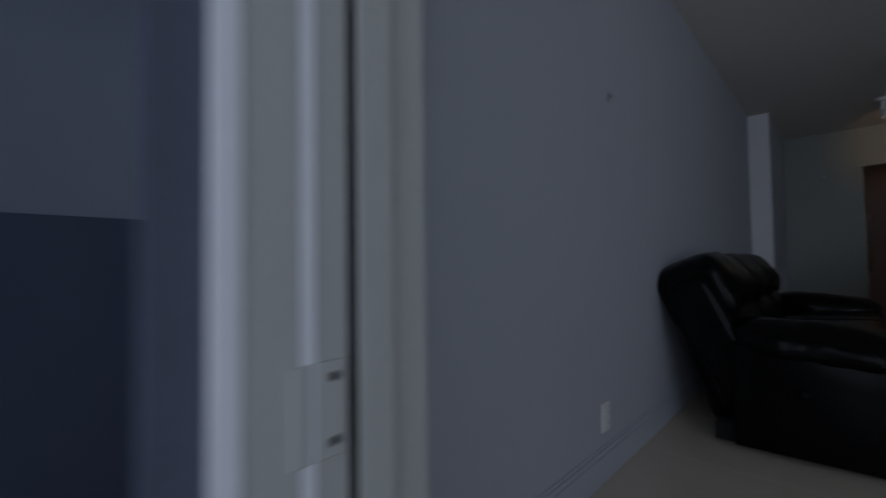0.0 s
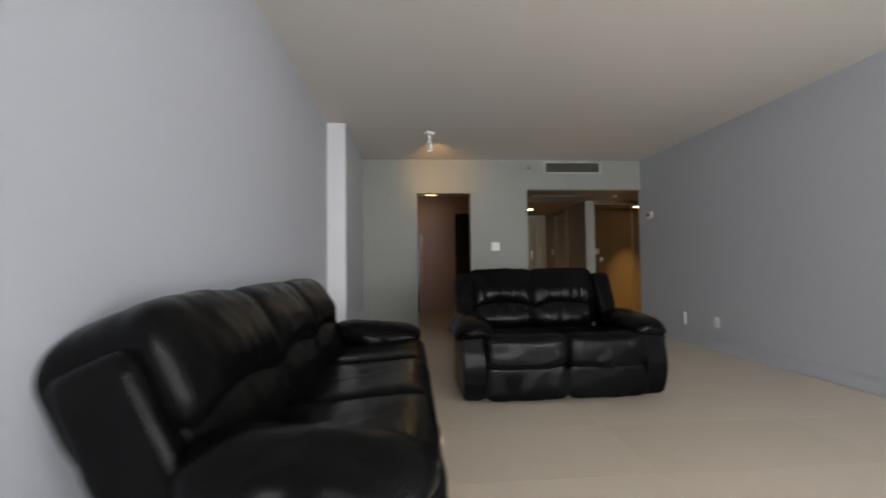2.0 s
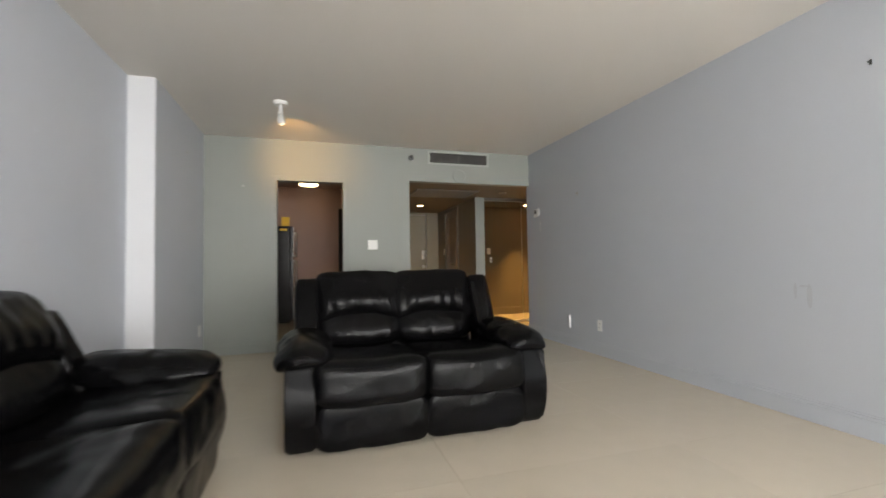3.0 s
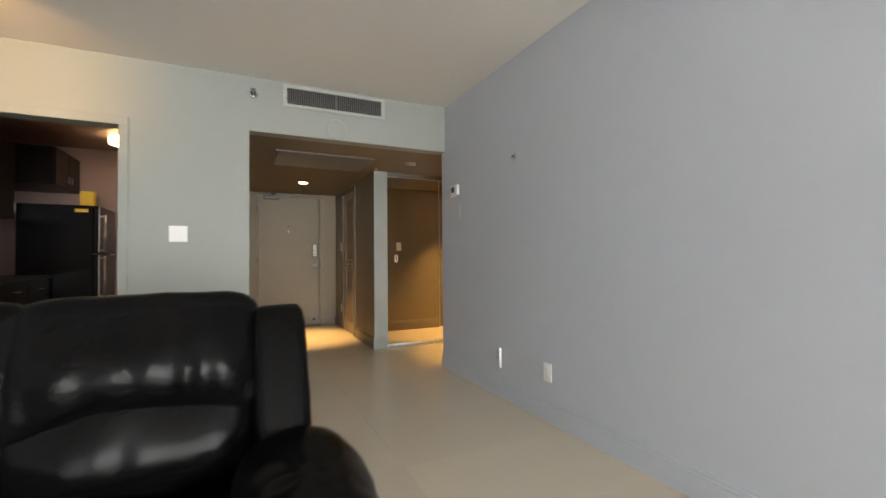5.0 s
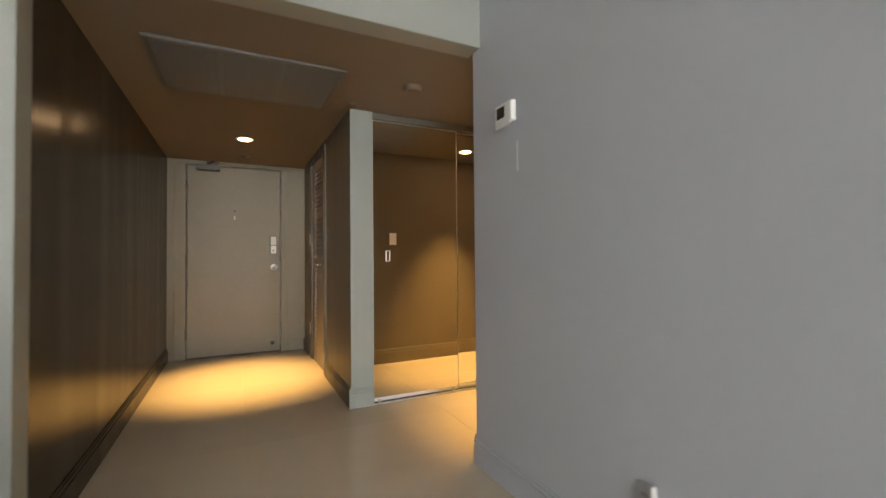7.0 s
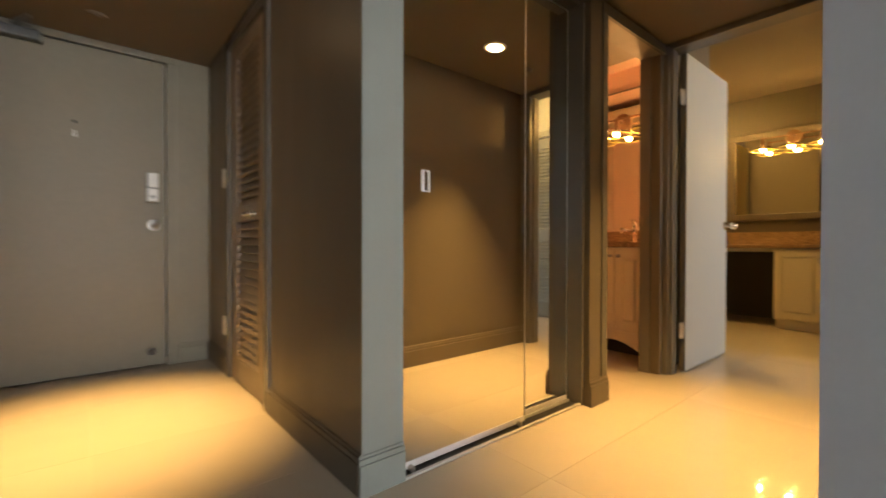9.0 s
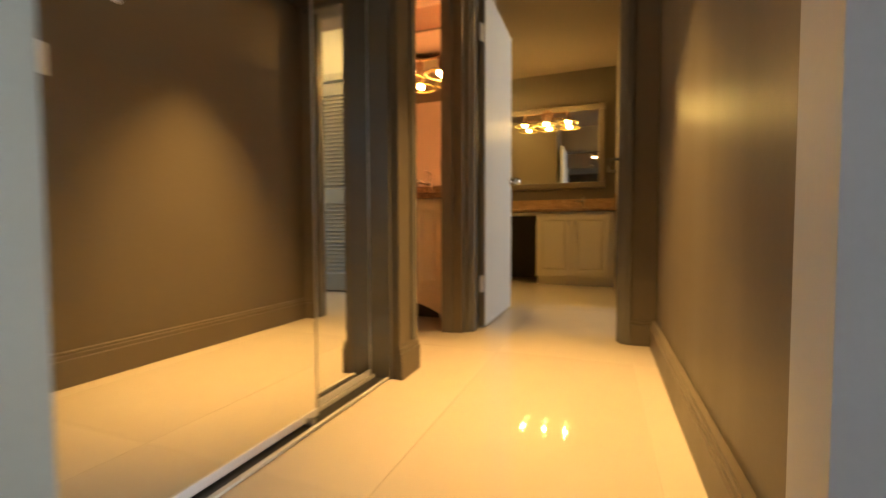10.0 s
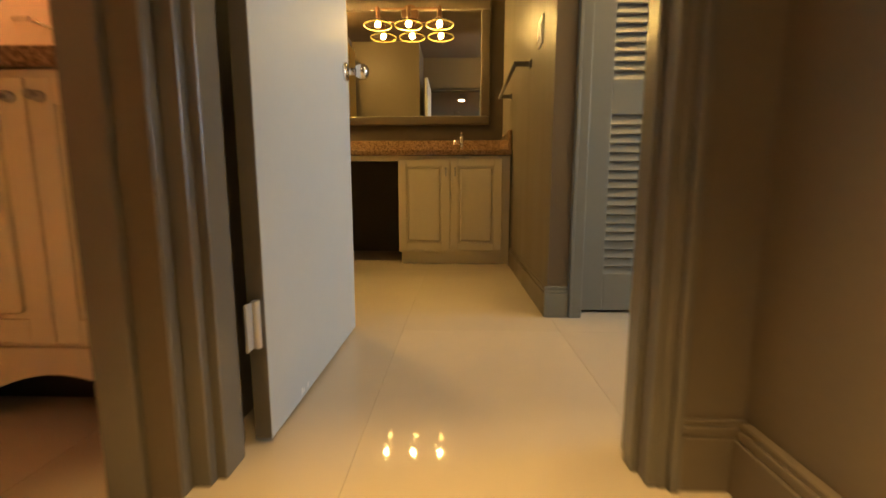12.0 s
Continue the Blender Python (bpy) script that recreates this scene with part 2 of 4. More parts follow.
def pillow(bm, c, s, e1=0.45, e2=0.35, tilt=0.0, nu=36, nv=20, crease=0.0, seed=0.0, sag=0.0, gather=0.0, belly=0.0):
    """A stuffed cushion: a rounded box of size s about c, leaning back by tilt degrees, with soft creases."""
    rot = Matrix.Rotation(radians(tilt), 4, "X")
    rows = []
    for j in range(nv + 1):
        v = 4 * j / nv
        cr, cz = rounded(*((v, -1) if v < 1 else (1, v - 2) if v < 3 else (4 - v, 1)), e1)
        row = []
        for i in range(nu):
            cx, cy = rounded(*square_edge(8 * i / nu), e2)
            p = Vector((cr * cx * s[0] / 2, cr * cy * s[1] / 2, cz * s[2] / 2))
            if crease:
                q = Vector((p.x * 9 + seed, p.y * 9, p.z * 7 + seed))
                p += p.normalized() * crease * noise.noise(q) + p.normalized() * crease * 0.5 * noise.noise(q * 2.3)
            p.z -= sag * (2 * p.x / s[0]) ** 2 * (1.0 if p.z < 0 or sag < 0 or s[2] < 0.2 else 0.06)
            if belly and p.y < 0:
                p.y -= belly * math.exp(-((p.z / s[2] + 0.18) / 0.32) ** 2) * max(0.0, 1 - abs(2 * p.x / s[0]) ** 4)
            if gather:
                wave = math.sin(p.x * 70 + 2.5 * noise.noise(Vector((p.x * 6, seed, p.z * 9)))) * (0.6 + 0.8 * noise.noise(Vector((p.x * 14, seed, 3))))
                low = min(1.0, max(0.0, 0.25 - 2.0 * p.z / s[2]))
                p.y -= gather * wave * low
                p.z += gather * 0.6 * wave * low
            row.append(bm.verts.new(rot @ p + Vector(c)))
        rows.append(row)
    for j in range(nv):
        for i in range(nu):
            k = (i + 1) % nu
            if j == 0:
                bm.faces.new((rows[1][i], rows[1][k], rows[0][0])) if i else bm.faces.new((rows[1][0], rows[1][1], rows[0][0]))
            elif j == nv - 1:
                bm.faces.new((rows[j][i], rows[j][k], rows[nv][0]))
            else:
                bm.faces.new((rows[j][i], rows[j][k], rows[j + 1][k], rows[j + 1][i]))
    loose = [v for v in bm.verts if not v.link_faces]
    bmesh.ops.delete(bm, geom=loose, context="VERTS")


def mesh_of(name, bm, mat, smooth=False):
    bmesh.ops.recalc_face_normals(bm, faces=bm.faces)
    me = bpy.data.meshes.new(name)
    bm.to_mesh(me)
    bm.free()
    me.materials.append(mat)
    if smooth:
        for p in me.polygons:
            p.use_smooth = True
    return me


def part(name, bm, mat, parent, label="", smooth=False):
    ob = new(name, mesh_of(name, bm, mat, smooth))
    ob.parent = parent
    return tagged(ob, label)


def thing(name, label, category, m=None, group="", kind=""):
    ob = new(name)
    ob.empty_display_size = 0.1
    if m is not None:
        ob.matrix_world = m
    return tagged(ob, label, category, group, kind)


def boxes(*bs, bevel=0.0):
    bm = bmesh.new()
    for b in bs:
        box(bm, *b, bevel=bevel)
    return bm


def setting(name, mat, label, *bs, bevel=0.0):
    return tagged(new(name, mesh_of(name, boxes(*bs, bevel=bevel), mat)), label, "wall" if "wall" in name else name.split("_")[0], kind="structure")


def single(name, bm, mat, label, category, smooth=False, group="", kind=""):
    return tagged(new(name, mesh_of(name, bm, mat, smooth)), label, category, group, kind)


# ---- structure ----
CEIL, HALL = 2.50, 2.072
setting("floor", M_GROUT, "concrete bed under polished beige tiles", (-4.5, 5.0, -7.2, 3.6, -0.20, -0.002))
setting("ceiling", M_CEIL, "plain off-white textured living room ceiling", (-4.5, 0.12, -7.2, 0.12, CEIL, CEIL + 0.15))
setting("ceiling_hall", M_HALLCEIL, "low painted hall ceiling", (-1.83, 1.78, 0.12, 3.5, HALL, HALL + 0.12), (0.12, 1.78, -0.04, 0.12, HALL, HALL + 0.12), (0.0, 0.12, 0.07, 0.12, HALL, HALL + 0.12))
setting("wall_right", M_BLUE, "blue-grey painted living room wall", (0, 0.12, -7.0, 0.07, -0.05, CEIL))
setting("wall_left", M_BLUE, "blue-grey painted wall behind the sofa", (-4.40, -4.28, -7.0, -1.525, -0.05, CEIL))
setting("wall_left_step", M_BLUE, "blue-grey wall projecting beside the kitchen", (-4.40, -4.088, -1.521, 0, -0.05, CEIL))
# white coat on this side stands in for the window light it catches
setting("wall_left_return", M_WHITE, "narrow return facing the window, its daylight put in as white", (-4.279, -4.088, -1.527, -1.522, 0, CEIL))
setting("wall_far", M_GREEN, "grey-green wall with kitchen door and hall opening",
        (-4.40, -3.316, 0, 0.12, -0.05, CEIL), (-3.316, -2.556, 0, 0.12, 2.009, CEIL), (-2.556, -1.718, 0, 0.12, -0.05, CEIL), (-1.718, 0, 0, 0.12, 2.07, CEIL))
setting("wall_hall_left", M_HALL_SHADED, "glossy taupe hall wall with its dimness put into the colour", (-1.83, -1.718, 0.12, 3.31, -0.05, HALL))
setting("wall_entry", M_DOOR, "pale painted wall round the entry door",
        (-1.83, -1.60, 3.31, 3.43, -0.05, HALL), (-1.60, -0.60, 3.31, 3.43, 2.055, HALL), (-0.60, -0.25, 3.31, 3.43, -0.05, HALL))
setting("wall_closet", M_HALL, "glossy taupe closet wall with louvred door",
        (-0.375, -0.27, 1.13, 2.05, -0.05, HALL), (-0.375, -0.27, 2.05, 2.75, 2.0, HALL), (-0.375, -0.27, 2.75, 3.31, -0.05, HALL))
setting("wall_closet_end", M_POST, "pale grey end of the closet wall", (-0.376, -0.217, 1.122, 1.130, 0, HALL), (-0.27, -0.217, 1.130, 1.26, 0, HALL))
setting("wall_closet_back", M_HALL, "closet interior wall", (-0.26, 0.90, 1.80, 1.9, -0.05, HALL), (-0.25, -0.20, 2.05, 3.31, -0.05, HALL))
setting("wall_corridor", M_HALL, "glossy taupe corridor wall", (0.12, 1.76, -0.04, 0.07, -0.05, HALL))
setting("wall_corridor_end", M_HALL, "corridor end wall round the dressing room door",
        (1.755, 1.87, -0.04, 0.20, -0.05, CEIL), (1.755, 1.87, 0.20, 1.05, 2.045, CEIL), (1.755, 1.87, 1.05, 1.20, -0.05, CEIL))
setting("wall_bathroom_front", M_HALL, "taupe wall round the bathroom door",
        (0.875, 1.03, 1.068, 1.20, -0.05, HALL), (1.03, 1.69, 1.075, 1.195, 2.0, HALL), (1.69, 1.755, 1.075, 1.195, -0.05, HALL))
setting("wall_bathroom", M_BATH, "warm beige bathroom walls",
        (0.80, 0.90, 1.20, 2.7, -0.05, 2.4), (2.45, 2.55, 1.20, 2.7, -0.05, CEIL), (0.80, 2.55, 2.6, 2.7, -0.05, 2.4), (1.87, 2.45, 1.20, 1.212, -0.05, 2.4))
setting("wall_dressing_side", M_HALL, "taupe dressing room wall behind the open door", (1.87, 2.60, 1.10, 1.198, -0.05, CEIL), (2.552, 2.60, 1.198, 2.0, -0.05, CEIL))
setting("ceiling_bathroom", M_BATH, "warm beige bathroom ceiling", (0.80, 2.55, 1.2, 2.7, 2.3, 2.4))
M_DRESS = material("dark_brown_wall_paint", (0.075, 0.062, 0.043), 0.5, grain=70, vary=0.05, bump=0.05)
# ceiling colour darkened for the shade above the lamp sockets
M_DRESSCEIL = material("shaded_dressing_ceiling", (0.155, 0.12, 0.085), 0.85, grain=160, vary=0.03, bump=0.1)
setting("wall_dressing_back", M_DRESS, "brown painted dressing room wall behind the mirror", (4.80, 4.92, -1.0, 2.2, -0.05, CEIL))
setting("wall_dressing_left", M_HALL, "taupe dressing room wall", (2.55, 4.8, 2.0, 2.12, -0.05, CEIL))
setting("wall_nook", M_HALL, "taupe wall beside the vanity", (2.82, 4.8, 0.11, 0.20, -0.05, CEIL), (2.89, 4.8, 0.07, 0.11, -0.05, CEIL))
setting("wall_closet_dressing", M_POST, "grey wall above the louvred closet door", (2.88, 3.0, -1.0, 0.07, 2.05, CEIL), (2.88, 3.0, -3.4, -0.80, -0.05, CEIL))
setting("wall_bedroom", M_WHITE, "pale bedroom wall", (1.87, 1.95, -3.4, -0.04, -0.05, CEIL), (1.87, 3.0, -3.5, -3.4, -0.05, 0.6), (1.87, 3.0, -3.5, -3.4, 2.2, CEIL))
setting("ceiling_dressing", M_DRESSCEIL, "dressing room ceiling with shade put into its colour", (1.78, 4.92, -3.5, 2.12, CEIL, CEIL + 0.1))
setting("wall_kitchen", M_KITCHEN, "red-brown kitchen walls", (-4.5, -4.40, 0.12, 3.3, -0.05, 2.52), (-4.5, -1.83, 3.2, 3.3, -0.05, 2.52), (-1.95, -1.832, 0.12, 3.2, -0.05, 2.52))
setting("ceiling_kitchen", M_KITCHEN, "red-brown kitchen ceiling", (-4.5, -1.83, 0.12, 3.3, 2.49, 2.58))
# window wall and balcony
setting("wall_window", M_BLUE, "window wall with balcony door opening",
        (-4.40, -4.07, -7.15, -7.0, -0.05, CEIL), (-3.15, -2.95, -7.15, -7.0, -0.05, CEIL), (-4.07, -3.15, -7.15, -7.0, 2.25, CEIL), (-2.95, -0.1, -7.15, -7.0, 2.4, CEIL), (-2.95, -0.1, -7.15, -7.0, -0.05, 0.08), (-0.1, 0.3, -7.15, -7.0, -0.05, CEIL))
setting("balcony_floor", M_BALC, "grey balcony slab", (-6.2, 1.0, -9.2, -7.15, -0.2, -0.02))
setting("balcony_soffit", M_BALC, "grey slab above the balcony", (-6.2, 1.0, -9.2, -7.15, 2.6, 2.75))
setting("balcony_parapet", M_BALC_DK, "dark painted balcony parapet", (-5.72, -5.60, -9.2, -6.9, -0.05, 1.075))
setting("balcony_side_wall", M_BALC, "grey rendered neighbour wall beyond the parapet", (-8.2, -8.0, -12, -4, -3, 6))

setting("wall_outside_face", M_WHITE, "white outer face of the window wall", (-4.40, -4.07, -7.158, -7.152, -0.05, 2.6))
# unseen shell that closes the place, added to keep leaking sun and sky out
setting("roof_slab", M_BALC, "unseen slab added above the rooms to block light leaks", (-4.8, 5.2, -7.15, 3.8, 2.68, 2.80))
setting("wall_shell", M_BALC, "unseen outer walls added to block light leaks", (-4.8, -4.5, -7.15, 3.8, -0.2, 2.68), (4.95, 5.2, -3.6, 3.8, -0.2, 2.68), (-4.8, 5.2, 3.55, 3.8, -0.2, 2.68),
        (0.12, 1.87, -3.7, -3.5, -0.2, 2.68), (3.0, 5.2, -3.7, -3.5, -0.2, 2.68), (0.12, 0.3, -7.0, -3.5, -0.2, 2.68), (-4.5, -4.40, -7.15, 0.12, -0.2, 2.68))

# baseboards
BB = 0.135


def baseboard(name, mat, x0, x1, y0, y1, out):
    """A moulded skirting: a plain board with a narrower bead on top. out: the side it faces."""
    bm = bmesh.new()
    box(bm, x0, x1, y0, y1, 0, BB - 0.03, 0.002, 1)
    ix0, ix1, iy0, iy1 = x0, x1, y0, y1
    if out == "+x": ix1 -= 0.005
    if out == "-x": ix0 += 0.005
    if out == "+y": iy1 -= 0.005
    if out == "-y": iy0 += 0.005
    box(bm, ix0, ix1, iy0, iy1, BB - 0.03, BB - 0.012, 0.003, 2)
    if out == "+x": ix1 -= 0.005
    if out == "-x": ix0 += 0.005
    if out == "+y": iy1 -= 0.005
    if out == "-y": iy0 += 0.005
    box(bm, ix0, ix1, iy0, iy1, BB - 0.012, BB, 0.002, 1)
    return tagged(new(name, mesh_of(name, bm, mat)), "moulded skirting board painted like its wall", "baseboard", kind="structure")


baseboard("baseboard", M_BLUE, -0.016, 0.0, -6.8, 0.07, "-x")
baseboard("baseboard", M_GREEN, -2.49, -1.718, -0.016, 0.0, "-y")
baseboard("baseboard", M_GREEN, -4.08, -3.38, -0.016, 0.0, "-y")
baseboard("baseboard", M_BLUE, -4.28, -4.264, -6.8, -1.527, "+x")
baseboard("baseboard", M_HALL_SHADED, -1.718, -1.702, 0.0, 3.31, "+x")
baseboard("baseboard", M_HALL, -0.391, -0.375, 1.13, 2.03, "-x")
baseboard("baseboard", M_HALL, -0.391, -0.375, 2.79, 3.31, "-x")
baseboard("baseboard", M_DOOR, -0.56, -0.391, 3.294, 3.31, "-y")
baseboard("baseboard", M_POST, -0.390, -0.215, 1.107, 1.122, "-y")
baseboard("baseboard", M_HALL, 0.0, 1.739, 0.07, 0.099, "+y")
baseboard("baseboard", M_HALL, 1.739, 1.755, 0.07, 0.188, "-x")
baseboard("baseboard", M_HALL, 0.868, 1.04, 1.052, 1.068, "-y")
baseboard("baseboard", M_HALL, 2.82, 4.09, 0.20, 0.216, "+y")
baseboard("baseboard", M_LOUVRE, 2.804, 2.82, 0.115, 0.216, "-x")

# casings
def casing(name, mat, label, *bs):
    return tagged(new(name, mesh_of(name, boxes(*bs, bevel=0.003), mat)), label, "trim", kind="structure")


casing("trim", M_GREEN, "painted kitchen door casing",
       (-3.376, -3.318, -0.014, 0.0, 0, 2.065), (-2.556, -2.498, -0.014, 0.0, 0, 2.065), (-3.376, -2.498, -0.016, 0.0, 2.009, 2.067))
casing("trim", M_DOOR, "pale entry door casing",
       (-1.655, -1.55, 3.295, 3.31, 0, 2.07), (-0.635, -0.575, 3.295, 3.31, 0, 2.07), (-1.655, -0.575, 3.292, 3.31, 2.025, 2.068))
casing("trim", M_TRIM, "taupe louvred door casing",
       (-0.389, -0.375, 2.0, 2.07, 0, 2.0), (-0.389, -0.375, 2.73, 2.79, 0, 2.0), (-0.391, -0.375, 2.0, 2.79, 1.98, 2.04))
casing("trim", M_TRIM, "stepped taupe door jambs between bathroom and dressing room",
       (1.675, 1.76, 1.128, 1.197, 0, 2.0), (1.694, 1.76, 1.072, 1.13, 0, 2.02), (1.722, 1.80, 1.040, 1.078, 0, 2.05), (1.745, 1.815, 1.022, 1.045, 0, 2.05))
casing("trim", M_TRIM, "taupe dressing room door casing",
       (1.733, 1.755, 0.188, 0.206, 0, 2.055), (1.744, 1.755, 0.206, 0.222, 0, 2.055), (1.748, 1.87, 0.20, 0.24, 0, 2.045), (1.79, 1.83, 0.235, 0.253, 0, 2.045), (1.738, 1.87, 0.10, 1.05, 2.03, 2.068))
casing("trim", M_TRIM, "taupe bathroom door casing",
       (0.98, 1.03, 1.058, 1.068, 0.135, 2.05), (1.0, 1.045, 1.068, 1.20, 0, 2.0), (0.98, 1.75, 1.056, 1.076, 2.0, 2.06))
casing("trim", M_TRIM, "taupe head above the mirrored doors", (-0.217, 0.875, 1.128, 1.26, 2.025, 2.072), (0.862, 0.88, 1.10, 1.26, 0, 2.03))
casing("trim", M_LOUVRE, "grey casing of the louvred closet",
       (2.802, 2.888, 0.058, 0.114, 0, 2.05), (2.80, 2.815, 0.098, 0.112, 0, 2.05), (2.86, 2.90, -0.80, 0.058, 2.02, 2.09))
single("strike_plate", boxes((1.672, 1.676, 1.176, 1.199, 0.935, 0.995), bevel=0.001), M_DULL, "dark metal strike plate on the bathroom door jamb", "strike plate")
# ---- doors ----
def knob(bm, base, out, r=0.026, reach=0.055):
    b, o = Vector(base), Vector(out)
    rod(bm, b, b + o * 0.008, r * 1.15)
    rod(bm, b, b + o * reach * 0.7, r * 0.42)
    ball(bm, b + o * reach, r, 1.0, 14)


def entry_door():
    d = tagged(new("door_entry"), "closed pale painted flush entry door", "door", kind="structure")
    part("leaf", boxes((-1.543, -0.642, 3.305, 3.345, 0.012, 2.018), bevel=0.002), M_DOOR, d)
    bm = bmesh.new()
    box(bm, -0.747, -0.681, 3.285, 3.305, 1.085, 1.285, 0.006)
    part("keypad_lock", bm, M_DULL, d, "dark metal keypad lock")
    bm = bmesh.new()
    box(bm, -0.743, -0.685, 3.268, 3.286, 1.185, 1.279, 0.004)
    part("keypad_face", bm, M_SATIN, d, "satin silver keypad")
    for i in range(12):
        x, z = -0.730 + 0.016 * (i % 3), 1.203 + 0.018 * (i // 3)
        part("key", boxes((x - 0.005, x + 0.005, 3.265, 3.269, z - 0.006, z + 0.006)), M_GRILLE, d)
    bm = bmesh.new()
    box(bm, -0.743, -0.685, 3.265, 3.286, 1.091, 1.177, 0.006)
    part("lock_cover", bm, M_SATIN, d, "satin silver lock cover")
    bm = bmesh.new()
    rod(bm, (-0.714, 3.266, 1.125), (-0.714, 3.255, 1.125), 0.011, 0.010, 16)
    part("thumbturn", bm, M_DULL, d, "small dark thumbturn")
    bm = bmesh.new()
    rod(bm, (-0.705, 3.305, 0.94), (-0.705, 3.29, 0.94), 0.036, 0.032, 20)
    rod(bm, (-0.705, 3.29, 0.94), (-0.705, 3.265, 0.94), 0.014, 0.014, 20)
    ball(bm, (-0.705, 3.245, 0.94), 0.027, 1.0, 20)
    part("knob", bm, M_STEEL, d, "round steel knob")
    bm = bmesh.new()
    rod(bm, (-0.72, 3.305, 0.10), (-0.72, 3.29, 0.10), 0.024, 0.02, 16)
    part("stopper", bm, M_BLACK, d, "small dark door stop")
    bm = bmesh.new()
    rod(bm, (-1.10, 3.306, 1.55), (-1.10, 3.300, 1.55), 0.010, 0.010, 12)
    part("viewer", bm, M_BLACK, d, "small dark peephole")
    bm = bmesh.new()
    box(bm, -1.107, -1.093, 3.301, 3.305, 1.46, 1.50, 0.001, 1)
    rod(bm, (-1.10, 3.302, 1.465), (-1.10, 3.285, 1.458), 0.004)
    part("coat_hook", bm, M_SATIN, d, "small silver hook")
    bm = bmesh.new()
    box(bm, -1.46, -1.24, 3.235, 3.305, 1.965, 2.025, 0.01)
    part("closer", bm, M_RETURN, d, "grey hydraulic door closer")
    bm = bmesh.new()
    rod(bm, (-1.35, 3.26, 2.03), (-1.28, 3.12, 2.045), 0.009)
    rod(bm, (-1.28, 3.12, 2.045), (-1.36, 3.29, 2.05), 0.009)
    part("closer_arm", bm, M_RETURN, d)
    for z in (0.25, 1.02, 1.80):
        bm = bmesh.new()
        rod(bm, (-1.556, 3.295, z - 0.055), (-1.556, 3.295, z + 0.055), 0.009)
        box(bm, -1.585, -1.53, 3.292, 3.304, z - 0.05, z + 0.05, 0.001, 1)
        part("hinge", bm, M_DOOR, d)


entry_door()


def louvre_door(name, label, mat, m, w, h, panels, stile=0.07, pitch=0.042, kind="structure"):
    """A louvred leaf in local x (width) and z (height), facing -y; each panel gives its z range of slats."""
    d = tagged(new(name), label, "door", kind=kind)
    d.matrix_world = m
    part("stile", boxes((0, stile, 0, 0.032, 0, h), bevel=0.002), mat, d)
    part("stile", boxes((w - stile, w, 0, 0.032, 0, h), bevel=0.002), mat, d)
    zs = [0] + [z for p in panels for z in p] + [h]
    for a, b in zip(zs[::2], zs[1::2]):
        part("rail", boxes((stile, w - stile, 0, 0.032, a, b), bevel=0.002), mat, d)
    bm = bmesh.new()
    box(bm, stile + 0.001, w - stile - 0.001, -0.004, 0.004, -0.026, 0.026)
    bmesh.ops.rotate(bm, verts=bm.verts, cent=(0, 0, 0), matrix=Matrix.Rotation(radians(-27), 3, "X"))
    me = mesh_of("slat", bm, mat)
    part("backing", boxes((stile - 0.01, w - stile + 0.01, 0.034, 0.038, 0.02, h - 0.02)), mat, d)
    for a, b in panels:
        n = int((b - a) / pitch)
        for i in range(n):
            s = new("slat", me)
            s.parent = d
            s.location = (0, 0.016, a + (i + 0.5) * (b - a) / n)
    return d


ld = louvre_door("door_louvred_hall", "closed taupe louvred closet door in the hall", M_LOUVRE_B, pose(-0.372, 2.73, 0.01, 0, 0, -90), 0.66, 1.97, [(0.14, 0.93), (1.02, 1.88)], 0.13)
for off in (-0.03, 0.03):
    bm = bmesh.new()
    knob(bm, (0.44 + off, 0.0, 0.965), (0, -1, 0), 0.015, 0.035)
    part("knob", bm, M_CHROME, ld, "small chrome knob", True)
lb = louvre_door("door_louvred_dressing", "closed grey louvred closet door in the dressing room", M_LOUVRE, pose(2.885, 0.054, 0.012, 0, 0, -90), 0.845, 2.0, [(0.166, 0.845), (0.988, 1.88)], 0.110, 0.037)


def dressing_door():
    d = tagged(new("door_dressing"), "open pale grey flush door", "door", kind="structure")
    part("leaf", boxes((1.864, 2.626, 0.987, 1.024, 0.01, 2.03), bevel=0.0015), M_SLAB, d)
    # taupe strip laid over the edge for the jamb's shadow on it
    part("edge_shade", boxes((1.8615, 1.8642, 0.988, 1.023, 0.012, 2.028)), M_TRIM, d, "dark strip standing in for shade on the hinge edge")
    bm = bmesh.new()
    knob(bm, (2.575, 0.987, 0.955), (0, -1, 0), 0.027, 0.06)
    knob(bm, (2.575, 1.024, 0.955), (0, 1, 0), 0.027, 0.05)
    part("knob", bm, M_CHROME, d, "polished chrome knob", True)
    for x, h in ((2.044, 0.016), (2.056, 0.010), (2.086, 0.012)):
        part("paint_chip", boxes((x - 0.004, x + 0.004, 0.9862, 0.9872, 0.022, 0.022 + h)), M_PLATE, d, "bare white paint chip")
    part("latch", boxes((2.625, 2.629, 0.994, 1.017, 0.92, 0.99)), M_STEEL, d)
    for z in (0.27, 1.75):
        bm = bmesh.new()
        rod(bm, (1.852, 1.000, z - 0.05), (1.852, 1.000, z + 0.05), 0.008)
        box(bm, 1.818, 1.862, 1.004, 1.008, z - 0.048, z + 0.048)
        part("hinge", bm, M_SATIN, d, "worn silver butt hinge")


dressing_door()


